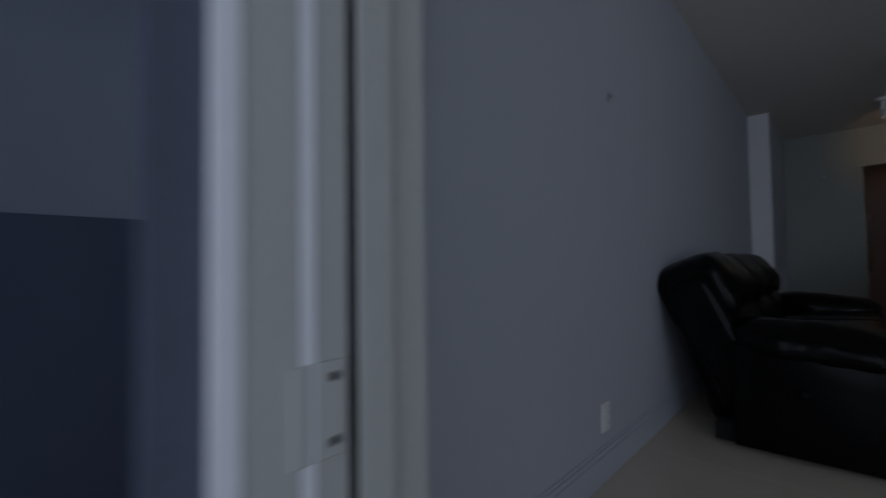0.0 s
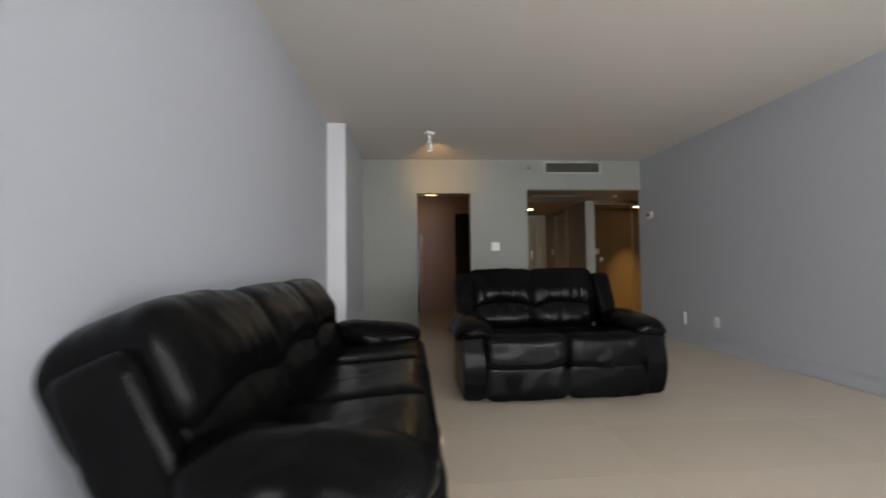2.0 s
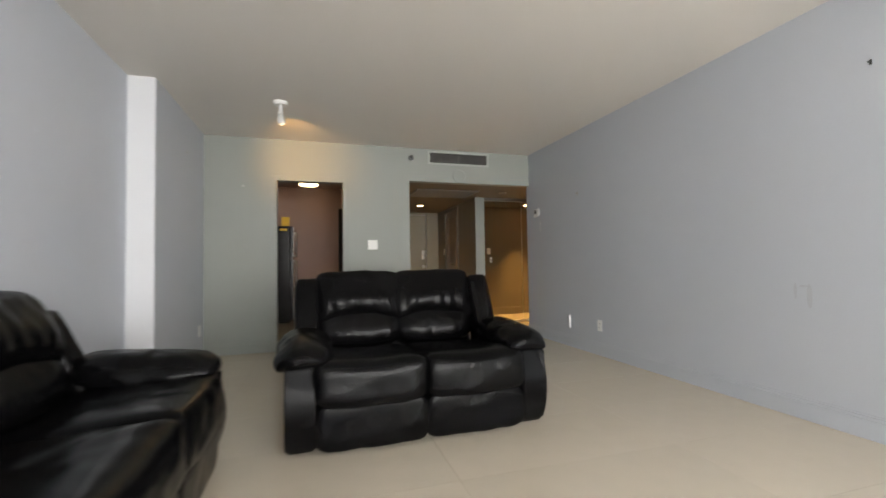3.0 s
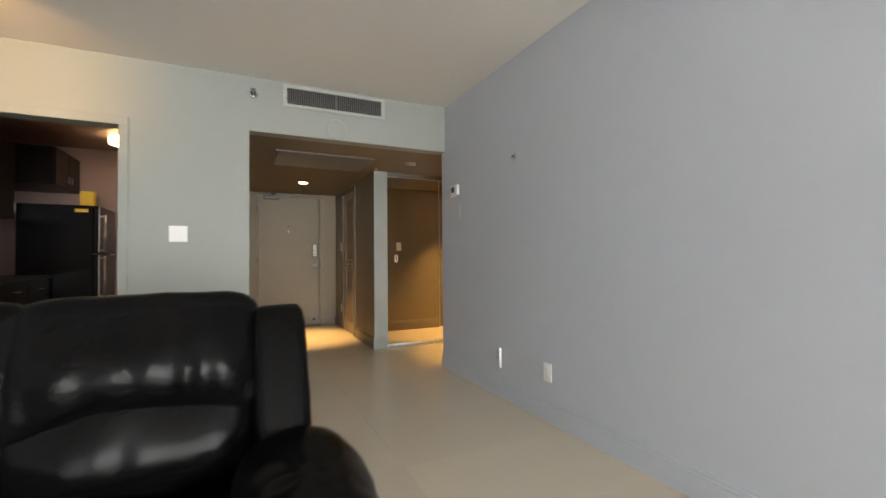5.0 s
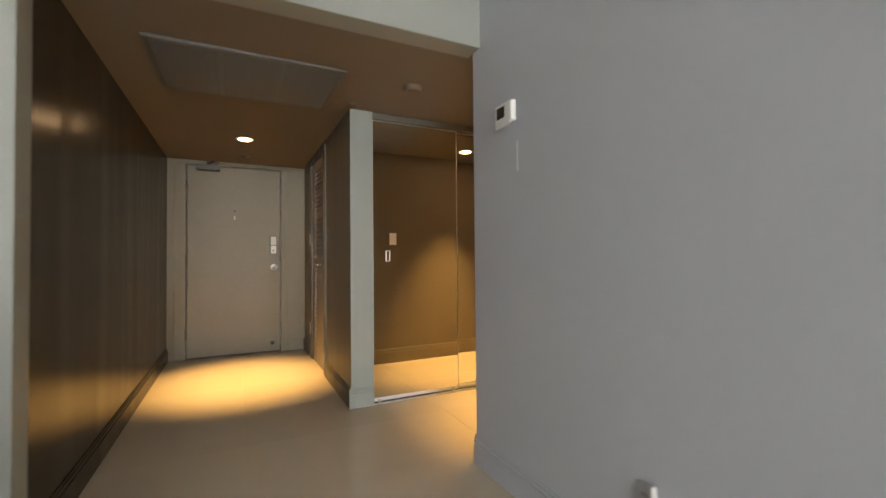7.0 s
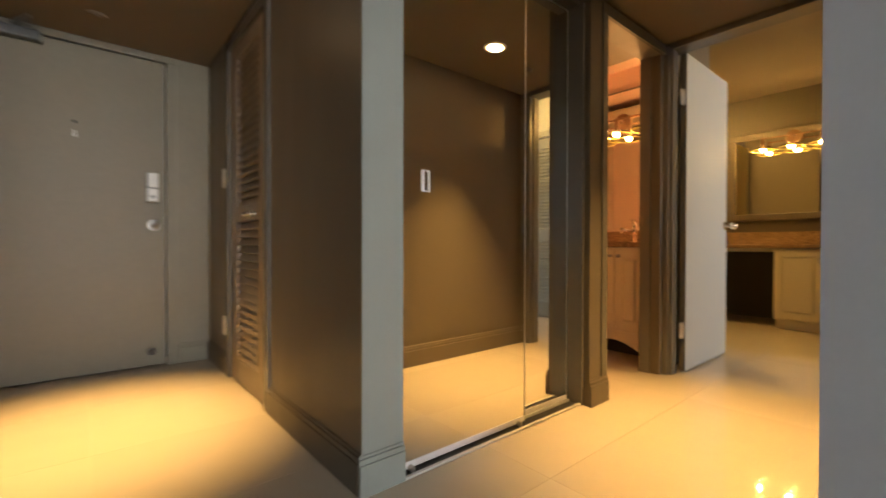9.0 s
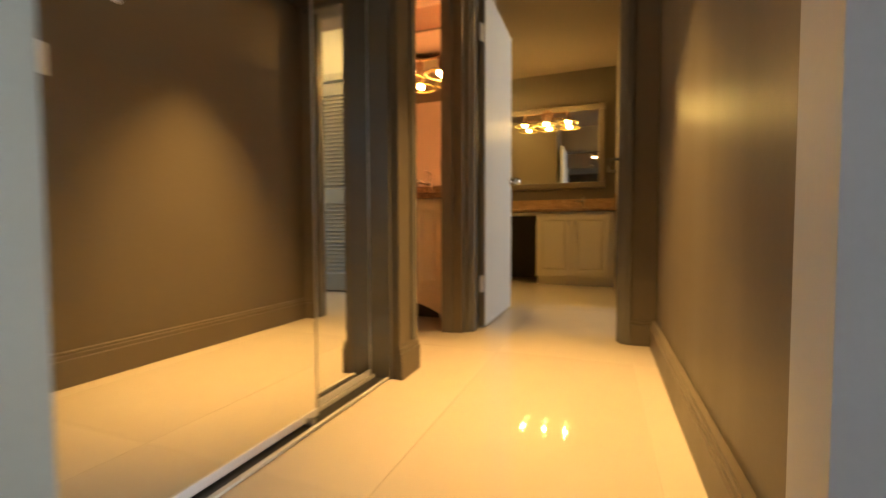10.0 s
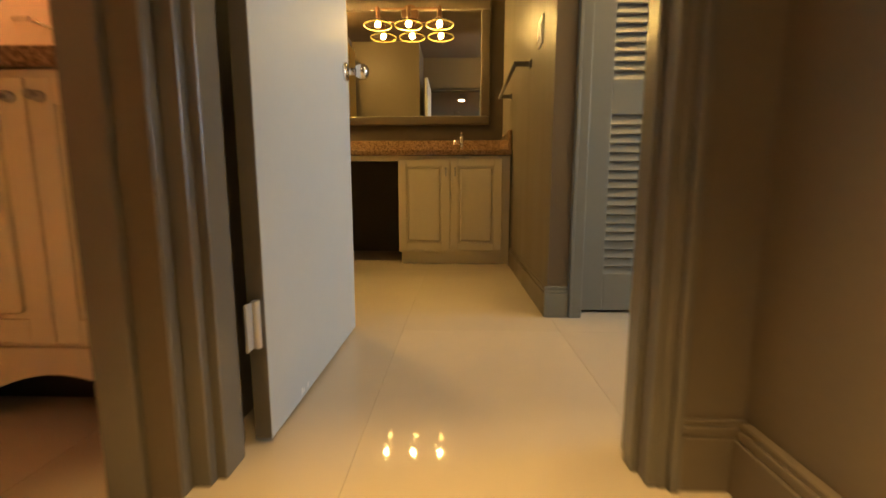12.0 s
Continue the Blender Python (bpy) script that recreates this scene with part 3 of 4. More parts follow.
def mirrored_doors():
    for nm, x0, x1, y0 in (("door_mirrored", -0.212, 0.475, 1.150), ("door_mirrored", 0.42, 0.862, 1.188)):
        d = tagged(new(nm), "sliding mirrored closet door with slim metal frame", "door", kind="structure")
        part("mirror_panel", boxes((x0 + 0.004, x1 - 0.004, y0 + 0.002, y0 + 0.012, 0.035, 2.02)), M_MIRROR, d, "clear mirror glass")
        part("rail", boxes((x0, x1, y0, y0 + 0.018, 0.012, 0.036), bevel=0.001), M_TRACK, d)
        part("rail", boxes((x0, x1, y0, y0 + 0.018, 2.018, 2.035), bevel=0.001), M_STEEL, d)
        part("stile", boxes((x0, x0 + 0.006, y0, y0 + 0.016, 0.012, 2.03)), M_STEEL, d)
        part("stile", boxes((x1 - 0.006, x1, y0, y0 + 0.016, 0.012, 2.03)), M_STEEL, d)
        if x0 < 0:
            pull = part("finger_pull", boxes((-0.108, -0.086, y0 - 0.0005, y0 + 0.004, 1.01, 1.08)), M_MIRROR, d, "recessed finger pull with a bright rim")
            part("rim", boxes((-0.113, -0.107, y0 - 0.004, y0 + 0.004, 1.006, 1.084), (-0.087, -0.081, y0 - 0.004, y0 + 0.004, 1.006, 1.084), (-0.107, -0.087, y0 - 0.003, y0 + 0.004, 1.08, 1.084), (-0.107, -0.087, y0 - 0.003, y0 + 0.004, 1.006, 1.01)), M_TRACK, pull)
    t = tagged(new("door_track"), "metal floor track of the sliding mirrored doors", "track", kind="structure")
    part("track_base", boxes((-0.217, 0.862, 1.112, 1.225, 0.0, 0.005), bevel=0.001), M_BLACK, t, "black track channel")
    for y, w, h in ((1.106, 0.014, 0.011), (1.172, 0.006, 0.018), (1.212, 0.006, 0.018)):
        part("track_rib", boxes((-0.217, 0.862, y, y + w, 0.003, h), bevel=0.001), M_GRILLE, t)
    for x in (-0.17, 0.42):
        bm = bmesh.new()
        rod(bm, (x, 1.128, 0.016), (x, 1.146, 0.016), 0.011, 0.011, 16)
        part("roller", bm, M_STEEL, t, "small steel roller")


mirrored_doors()


def balcony_door():
    # fixed jamb in the wall opening and the leaf swung out over the balcony
    casing("trim", M_ALU, "white aluminium balcony door jamb",
           (-4.07, -4.005, -7.065, -6.99, 0, 2.26), (-4.07, -3.99, -7.122, -7.065, 0, 2.26), (-3.999, -3.99, -7.184, -7.138, 0, 2.26),
           (-3.20, -3.15, -7.15, -7.0, 0, 2.26), (-4.07, -3.15, -7.15, -7.0, 2.20, 2.26))
    part("gasket", boxes((-4.06, -3.993, -7.1375, -7.1225, 0, 2.2)), M_BLACK, bpy.data.objects["wall_window"], "black rubber gasket")
    d = tagged(new("door_balcony"), "white-framed glass balcony door standing open", "door", kind="structure")
    x0, x1 = -4.03, -3.985
    part("stile", boxes((x1 - 0.006, x1, -7.268, -7.2035, 0.03, 2.18), bevel=0.002), M_ALU, d)
    part("edge_strip", boxes((x0, x1 + 0.004, -7.295, -7.268, 0.03, 2.18), bevel=0.002), M_STRIP, d, "bright white edge strip")
    # outside light at the gap beside the jamb, put in as white
    part("gap_light_strip", boxes((-3.997, -3.9865, -7.203, -7.1845, 0.03, 2.18), bevel=0.001), M_STRIP, d, "white strip standing in for outside light at the hinge gap")
    part("stile", boxes((x0, x1, -8.05, -7.96, 0.03, 2.18), bevel=0.004), M_ALU, d)
    part("rail", boxes((x0, x1, -7.96, -7.295, 0.03, 0.20), bevel=0.004), M_ALU, d)
    part("rail", boxes((x0, x1, -7.96, -7.295, 2.05, 2.18), bevel=0.004), M_ALU, d)
    part("glazing_bead", boxes((x0 + 0.006, x1 - 0.010, -7.345, -7.295, 0.20, 2.05)), M_BALC_DK, d, "dark glazing bead")
    g = part("pane", boxes((x0 + 0.012, x0 + 0.018, -7.96, -7.34, 0.20, 2.05)), M_TINT, d, "tinted glass pane")
    g.visible_shadow = False
    for z in (0.665, 1.80):
        bm = bmesh.new()
        box(bm, -3.991, -3.985, -7.185, -7.145, z, z + 0.11, 0.001, 1)
        box(bm, -3.990, -3.983, -7.215, -7.190, z, z + 0.11, 0.002, 1)
        h = part("hinge", bm, M_ALU, d, "white painted hinge")
        for dz in (0.018, 0.092):
            bm = bmesh.new()
            rod(bm, (-3.986, -7.162, z + dz), (-3.983, -7.162, z + dz), 0.006, 0.006, 10)
            part("screw", bm, M_BLACK, h, "dark screw head")


balcony_door()


def living_window():
    w = tagged(new("window_living"), "wide white-framed living room window", "window", kind="structure")
    for x in (-2.95, -2.02, -1.08, -0.15):
        part("mullion", boxes((x, x + 0.05, -7.12, -7.04, 0.08, 2.40), bevel=0.003), M_ALU, w)
    for z in (0.08, 2.35):
        part("rail", boxes((-2.95, -0.10, -7.115, -7.045, z, z + 0.05), bevel=0.003), M_ALU, w)
    for x in (-2.90, -1.97, -1.03):
        g = part("pane", boxes((x, x + 0.88, -7.084, -7.078, 0.13, 2.35)), M_GLASS, w)
        g.visible_shadow = False


living_window()


# ---- sofas ----
def arm_block(x0, x1):
    """An upholstered arm whose front swells out and draws in again towards the floor."""
    bm = bmesh.new()
    side = [(0.56, 0.02), (0.03, 0.02)]
    for i in range(9):
        u = i / 8
        side.append((0.018 - 0.058 * math.sin(math.pi * min(1.0, u * 1.12)) ** 0.8, 0.04 + 0.46 * u))
    side.append((0.56, 0.50))
    a, b = ([bm.verts.new((x, y, z)) for y, z in side] for x in (x0, x1))
    n = len(side)
    fa, fb = bm.faces.new(a), bm.faces.new(b[::-1])
    for i in range(n):
        bm.faces.new((a[i], b[i], b[(i + 1) % n], a[(i + 1) % n]))
    bmesh.ops.bevel(bm, geom=[e for f in (fa, fb) for e in f.edges], offset=0.028, segments=4, affect="EDGES", profile=0.5)
    return bm


def leather_sofa(name, label, width, seats, m, head=0.77, back=0.93, lean=17, wing_y=0.71, shift=0.0, soft_top=0.33, wing=0.555, wing_h=0.71):
    s = thing(name, label, "sofa", m)
    h = width / 2
    for sx in (-1, 1):
        a, b = sorted((sx * h, sx * (h - 0.155)))
        bm = arm_block(a, b)
        part("arm", bm, M_LEATHER, s, smooth=True)
        bm = bmesh.new()
        pillow(bm, (sx * (h - 0.10), 0.27, 0.528), (0.32, 0.60, 0.155), 0.8, 0.6, tilt=5, crease=0.016, seed=sx * 3.1, sag=0.04, gather=0.006, nu=96, nv=22)
        part("arm_pad", bm, M_LEATHER, s, "padded gathered leather armrest", True)
        bm = bmesh.new()
        pillow(bm, (sx * (h - 0.112), wing_y, wing), (0.16, 0.20, wing_h), 0.22, 0.3, tilt=-25, crease=0.006, seed=sx)
        part("wing", bm, M_LEATHER, s, smooth=True)
    w, c = (width - 0.31) / seats, (width - 0.40) / seats
    for i in range(seats):
        x = -h + 0.155 + (i + 0.5) * w
        xc = -h + 0.20 + (i + 0.5) * c + shift
        bm = bmesh.new()
        pillow(bm, (x, 0.28, 0.332), (w * 1.035, 0.69, 0.285), 0.44, 0.11, tilt=-4, crease=0.008, seed=i * 5.3, sag=-0.02, nu=64, nv=28)
        part("seat_cushion", bm, M_LEATHER, s, smooth=True)
        bm = bmesh.new()
        pillow(bm, (x, 0.050, 0.148), (w * 1.02, 0.17, 0.27), 0.38, 0.10, tilt=3, crease=0.010, seed=i * 2.7, nu=56, nv=24)
        part("footrest_panel", bm, M_LEATHER, s, smooth=True)
        bm = bmesh.new()
        pillow(bm, (xc, back - 0.065, 0.55), (c * 1.10, 0.28, 0.36), 0.48, 0.26, tilt=-lean + 2, crease=0.007, seed=i * 7.7 + 2, sag=-0.02, gather=0.0035, belly=0.03, nu=140, nv=22)
        part("lumbar_cushion", bm, M_LEATHER, s, "creased lower back cushion", True)
        bm = bmesh.new()
        pillow(bm, (xc, back, head - 0.012), (c * 1.12, 0.33, 0.34), soft_top, 0.20, tilt=-lean, crease=0.007, seed=i * 4.4 + 9, sag=0.08, gather=0.007, belly=0.045, nu=200, nv=34)
        part("head_cushion", bm, M_LEATHER, s, "plump creased head cushion", True)
    bm = boxes((-h + 0.14, h - 0.14, back - 0.20, back - 0.08, 0.06, 0.86), bevel=0.04)
    bmesh.ops.rotate(bm, verts=bm.verts, cent=(0, back - 0.10, 0.06), matrix=Matrix.Rotation(radians(-19), 3, "X"))
    part("back_panel", bm, M_LEATHER, s, smooth=True)
    part("underframe", boxes((-h + 0.05, h - 0.05, 0.06, back - 0.10, 0.02, 0.10)), M_DARKCLOTH, s, "black underside cloth")
    for sx in (-1, 1):
        for y in (0.10, 0.48):
            bm = bmesh.new()
            rod(bm, (sx * (h - 0.1), y, 0), (sx * (h - 0.1), y, 0.04), 0.022, 0.026, 12)
            part("foot", bm, M_BLACK, s)
    return s


leather_sofa("loveseat", "black leather two-seat reclining loveseat on the tiles", 1.50, 2, pose(-2.297, -3.0, 0, 0, 0, 0.8))
sofa = leather_sofa("sofa", "black leather three-seat reclining sofa against the wall", 2.22, 3, pose(-3.38, -3.965, 0, 0, 0, 90), 0.745, 0.74, 23, 0.63, -0.08, 0.60, 0.505, 0.61)
for sx in (-1, 1):
    bm = bmesh.new()
    rod(bm, (sx * 1.108, 0.30, 0.30), (sx * 1.122, 0.30, 0.30), 0.030, 0.026, 18)
    part("recliner_latch", bm, M_LEATHER, sofa, "round recliner release latch", True)


# ---- wall and ceiling fittings ----
def plate(name, label, category, m, w, h, gang=1, outlet=False, group="wall plates"):
    """A wall plate facing local -y, with rockers or sockets."""
    p = thing(name, label, category, m, group)
    part("cover", boxes((-w / 2, w / 2, -0.007, 0.0, -h / 2, h / 2), bevel=0.002), M_PLATE, p)
    for i in range(gang):
        x = (i - (gang - 1) / 2) * 0.046
        if outlet:
            for z in (-0.02, 0.02):
                sk = part("socket", boxes((x - 0.015, x + 0.015, -0.010, -0.006, z - 0.013, z + 0.013), bevel=0.002), M_PLATE, p)
                part("slot", boxes((x - 0.007, x - 0.005, -0.0106, -0.0098, z - 0.004, z + 0.006), (x + 0.005, x + 0.007, -0.0106, -0.0098, z - 0.004, z + 0.006)), M_BLACK, sk)
        else:
            part("rocker", boxes((x - 0.016, x + 0.016, -0.011, -0.006, -0.033, 0.033), bevel=0.002), M_PLATE, p)
    return p


plate("light_switch", "white double light switch plate on the far wall", "switch", pose(-2.194, -0.001, 1.244), 0.118, 0.118, 2)
lo = thing("wall_outlet", "painted-over wall outlet with its white cover swung open", "outlet", pose(-0.001, -0.918, 0.306, 0, 0, -90), "wall plates")
part("socket", boxes((-0.034, 0.026, -0.006, 0.0, -0.050, 0.052), bevel=0.003), M_SMUDGE, lo, "grey paint-smeared socket")
for dz in (-0.02, 0.02):
    part("slot", boxes((-0.011, -0.008, -0.0066, -0.0058, dz - 0.005, dz + 0.006), (0.003, 0.006, -0.0066, -0.0058, dz - 0.005, dz + 0.006)), M_BLACK, lo)
part("cover", boxes((0.026, 0.034, -0.020, 0.0, -0.060, 0.060), bevel=0.002), M_PLATE, lo, "white cover plate standing out")
part("tab", boxes((0.026, 0.031, -0.014, 0.0, -0.088, -0.066), bevel=0.001), M_PLATE, lo)
plate("wall_outlet", "white wall outlet low on the living room wall", "outlet", pose(-0.001, -1.489, 0.311, 0, 0, -90), 0.072, 0.117, 1, True)
plate("wall_outlet", "white wall outlet low behind the sofa end", "outlet", pose(-4.279, -5.70, 0.245, 0, 0, 90), 0.072, 0.117, 1, True)
plate("wall_outlet", "white wall outlet beside the kitchen door", "outlet", pose(-4.087, -0.18, 0.308, 0, 0, 90), 0.072, 0.117, 1, True)
plate("light_switch", "white light switch plate on the corridor wall", "switch", pose(0.32, 0.071, 1.22, 0, 0, 180), 0.072, 0.117, 1)
plate("light_switch", "white light switch plate beside the louvred door", "switch", pose(-0.377, 2.86, 1.23, 0, 0, -90), 0.072, 0.117, 1)
plate("wall_outlet", "white wall outlet beside the louvred door", "outlet", pose(-0.377, 2.86, 0.30, 0, 0, -90), 0.072, 0.117, 1, True)
plate("light_switch", "white switch and outlet plate beside the vanity", "switch", pose(3.13, 0.201, 1.27, 0, 0, 180), 0.10, 0.125, 2)

th = thing("thermostat", "white wall thermostat with a dark display", "thermostat", pose(-0.001, -0.235, 1.665, 0, 0, -90))
part("case", boxes((-0.062, 0.062, -0.028, 0, -0.045, 0.045), bevel=0.005), M_PLATE, th)
part("display", boxes((-0.045, 0.012, -0.0295, -0.027, -0.02, 0.03)), M_BLACK, th, "dark display")
part("cover_flap", boxes((-0.055, 0.055, -0.031, -0.026, -0.064, -0.045), bevel=0.002), M_PLATE, th)
single("wall_mark", boxes((-0.0012, 0.0, -0.305, -0.297, 1.40, 1.53)), M_PLATE, "thin unpainted filler streak under the thermostat", "mark")
bm = bmesh.new()
rod(bm, (-0.001, -1.151, 1.78), (-0.03, -1.151, 1.775), 0.006)
box(bm, -0.006, 0.0, -1.160, -1.142, 1.75, 1.80, 0.002, 1)
single("wall_hook", bm, M_STEEL, "small brass picture hook on the wall", "hook")
bm = bmesh.new()
rod(bm, (-0.001, -3.85, 2.056), (-0.022, -3.85, 2.050), 0.004)
box(bm, -0.004, 0.0, -3.856, -3.844, 2.036, 2.066, 0.002, 1)
single("wall_hook", bm, M_BLACK, "small dark picture hook on the wall", "hook")
bm = bmesh.new()
rod(bm, (-4.28, -5.58, 1.612), (-4.262, -5.58, 1.612), 0.008)
box(bm, -4.28, -4.276, -5.591, -5.569, 1.585, 1.625, 0.002, 1)
single("wall_hook", bm, M_STEEL, "small metal hook on the wall above the sofa", "hook")
bm = bmesh.new()
rod(bm, (-3.68, 0.0, 1.935), (-3.68, -0.018, 1.940), 0.005, 0.004, 10)
box(bm, -3.687, -3.673, -0.004, 0.0, 1.920, 1.945, 0.001, 1)
single("wall_hook", bm, M_STEEL, "small steel picture hook beside the kitchen door", "hook")
bm = bmesh.new()
rod(bm, (-4.088, -0.678, 2.121), (-4.070, -0.678, 2.125), 0.005, 0.004, 10)
box(bm, -4.088, -4.084, -0.685, -0.671, 2.106, 2.131, 0.001, 1)
single("wall_hook", bm, M_STEEL, "small steel picture hook on the projecting wall", "hook")
bm = bmesh.new()
for y, z, a, b in ((-3.42, 0.79, 0.010, 0.05), (-3.50, 0.76, 0.016, 0.075), (-3.47, 0.82, 0.03, 0.008)):
    pillow(bm, (-0.0005, y, z), (0.0012, a * 2, b * 2), 0.9, 0.9, crease=0.004, seed=y, nu=16, nv=10)
single("wall_scuff", bm, M_SMUDGE, "grey scuff marks on the wall paint", "mark")


def supply_vent():
    v = thing("air_vent", "wide air supply vent with dark slats under the ceiling", "vent", pose(-1.037, 0, 2.391))
    w, h = 0.40, 0.066
    bm = boxes((-w - 0.032, w + 0.032, -0.012, 0, h, h + 0.026), (-w - 0.032, w + 0.032, -0.012, 0, -h - 0.026, -h), (-w - 0.032, -w, -0.012, 0, -h, h), (w, w + 0.032, -0.012, 0, -h, h), bevel=0.002)
    part("frame", bm, M_VENT, v, "pale painted vent frame")
    part("backing", boxes((-w, w, -0.003, -0.001, -h, h)), M_BLACK, v)
    me = mesh_of("slat", boxes((-0.0024, 0.0024, -0.010, -0.003, -h, h)), M_GRILLE_DK)
    for i in range(46):
        s = new("slat", me)
        s.parent, s.location = v, (-w + (i + 0.5) * 2 * w / 46, 0, 0)
    part("divider", boxes((-0.006, 0.006, -0.011, -0.003, -h, h), bevel=0.001), M_GRILLE_DK, v)
    for z in (-0.033, 0, 0.033):
        part("crossbar", boxes((-w, w, -0.0065, -0.0035, z - 0.0012, z + 0.0012)), M_BLACK, v)
    for x in (-w - 0.018, w + 0.018):
        bm = bmesh.new()
        rod(bm, (x, -0.012, 0), (x, -0.0145, 0), 0.006, 0.005, 12)
        part("screw", bm, M_STEEL, v)


supply_vent()
bm = bmesh.new()
rod(bm, (-1.035, 0, 2.16), (-1.035, -0.006, 2.16), 0.088, 0.084, 40)
single("cover_disc", bm, M_GREEN, "round blank cover painted over on the header", "cover plate")
dt = thing("wall_sprinkler", "chrome sidewall sprinkler with a round escutcheon", "sprinkler", pose(-1.69, 0, 2.367))
bm = bmesh.new()
n = 28
rings = [[bm.verts.new((r * math.cos(2 * math.pi * k / n), y, r * math.sin(2 * math.pi * k / n))) for k in range(n)] for r, y in ((0.040, 0.0), (0.038, -0.008), (0.030, -0.020), (0.022, -0.022), (0.019, -0.004))]
for a, b in zip(rings, rings[1:]):
    for k in range(n):
        bm.faces.new((a[k], a[(k + 1) % n], b[(k + 1) % n], b[k]))
part("escutcheon", bm, M_CHROME, dt, "polished chrome ring", True)
bm = bmesh.new()
rod(bm, (0, 0, 0), (0, -0.004, 0), 0.021, 0.021, 20)
part("recess", bm, M_BLACK, dt)
bm = bmesh.new()
rod(bm, (0, -0.002, 0), (0, -0.050, 0), 0.010, 0.007, 14)
part("head", bm, M_DULL, dt)
part("deflector", boxes((-0.016, 0.016, -0.055, -0.018, 0.024, 0.027), (-0.004, 0.004, -0.054, -0.050, 0.0, 0.026), bevel=0.001), M_DULL, dt)


def return_grille():
    v = thing("return_grille", "grey three-panel return air grille in the hall ceiling", "vent", pose(-1.01, 0.865, HALL))
    bm = boxes((-0.475, 0.475, -0.335, -0.305, -0.014, 0), (-0.475, 0.475, 0.305, 0.335, -0.014, 0), (-0.475, -0.445, -0.305, 0.305, -0.014, 0), (0.445, 0.475, -0.305, 0.305, -0.014, 0), (-0.165, -0.14, -0.305, 0.305, -0.012, 0), (0.14, 0.165, -0.305, 0.305, -0.012, 0), bevel=0.002)
    part("frame", bm, M_RETURN, v)
    part("backing", boxes((-0.445, 0.445, -0.305, 0.305, -0.002, -0.0005)), M_BLACK, v)
    bm = boxes((-0.445, 0.445, -0.0015, 0.0015, -0.011, 0.011))
    bmesh.ops.rotate(bm, verts=bm.verts, cent=(0, 0, 0), matrix=Matrix.Rotation(radians(62), 3, "X"))
    me = mesh_of("slat", bm, M_RETURN)
    for i in range(34):
        s = new("slat", me)
        s.parent, s.location = v, (0, -0.305 + (i + 0.5) * 0.61 / 34, -0.008)


return_grille()


def downlight(x, y):
    d = thing("recessed_downlight", "round recessed ceiling downlight, switched on", "downlight", pose(x, y, HALL), "hall downlights")
    bm = bmesh.new()
    for i in range(32):
        a, b = 2 * math.pi * i / 32, 2 * math.pi * (i + 1) / 32
        c = [(math.cos(a), math.sin(a)), (math.cos(b), math.sin(b))]
        vs = [bm.verts.new((r * cx, r * cy, z)) for r, z in ((0.072, -0.0005), (0.066, -0.006), (0.05, -0.004)) for cx, cy in c]
        bm.faces.new((vs[0], vs[1], vs[3], vs[2]))
        bm.faces.new((vs[2], vs[3], vs[5], vs[4]))
    part("trim_ring", bm, M_PLATE, d)
    bm = bmesh.new()
    rod(bm, (0, 0, -0.004), (0, 0, -0.001), 0.052, 0.052, 32)
    part("lens", bm, M_LENS, d, "glowing lens")


downlight(-1.02, 2.25)
downlight(0.95, 0.52)


def ceiling_disc(name, label, category, x, y, r, h, z=HALL, mat=M_HALLCEIL):
    d = thing(name, label, category, pose(x, y, z))
    bm = bmesh.new()
    rod(bm, (0, 0, -h), (0, 0, 0), r * 0.85, r, 28)
    part("body", bm, mat, d)
    bm = bmesh.new()
    rod(bm, (0, 0, -h - 0.004), (0, 0, -h), r * 0.4, r * 0.5, 20)
    part("cap", bm, mat, d)


ceiling_disc("smoke_detector", "painted round smoke detector on the hall ceiling", "smoke detector", -0.12, 0.60, 0.06, 0.028)
ceiling_disc("smoke_detector", "painted round smoke detector on the corridor ceiling", "smoke detector", 1.37, 0.49, 0.06, 0.028)
ceiling_disc("sprinkler_head", "small concealed sprinkler cap on the hall ceiling", "sprinkler", -0.39, 1.01, 0.022, 0.014)
ceiling_disc("ceiling_sprinkler", "small brown sprinkler plate near the entry door", "sprinkler", -1.0, 2.93, 0.045, 0.010)

sp = thing("ceiling_spot", "white ceiling spotlight aimed at the far wall", "ceiling lamp", pose(-3.185, -1.23, CEIL))
bm = bmesh.new()
rod(bm, (0, 0, -0.03), (0, 0, 0), 0.058, 0.066, 28)
part("base", bm, M_PLATE, sp)
bm = bmesh.new()
rod(bm, (0, 0, -0.10), (0, 0, -0.03), 0.016)
part("stem", bm, M_PLATE, sp)
bm = bmesh.new()
rod(bm, (0, -0.03, -0.11), (0.005, 0.05, -0.165), 0.022, 0.036, 20)
part("head", bm, M_PLATE, sp)
bm = bmesh.new()
ball(bm, (0.006, 0.053, -0.167), 0.028, 1.0, 14)
part("bulb", bm, M_SPOTBULB, sp, "glowing bulb", True)
d = bpy.data.lights.new("ceiling_spot_beam", "SPOT")
d.energy, d.color, d.spot_size, d.spot_blend, d.shadow_soft_size = 55, WARM, radians(72), 1.0, 0.03
beam = new("ceiling_spot_beam", d)
beam.matrix_world = look((-3.178, -1.14, 2.31), (-2.98, 0.0, 2.24))


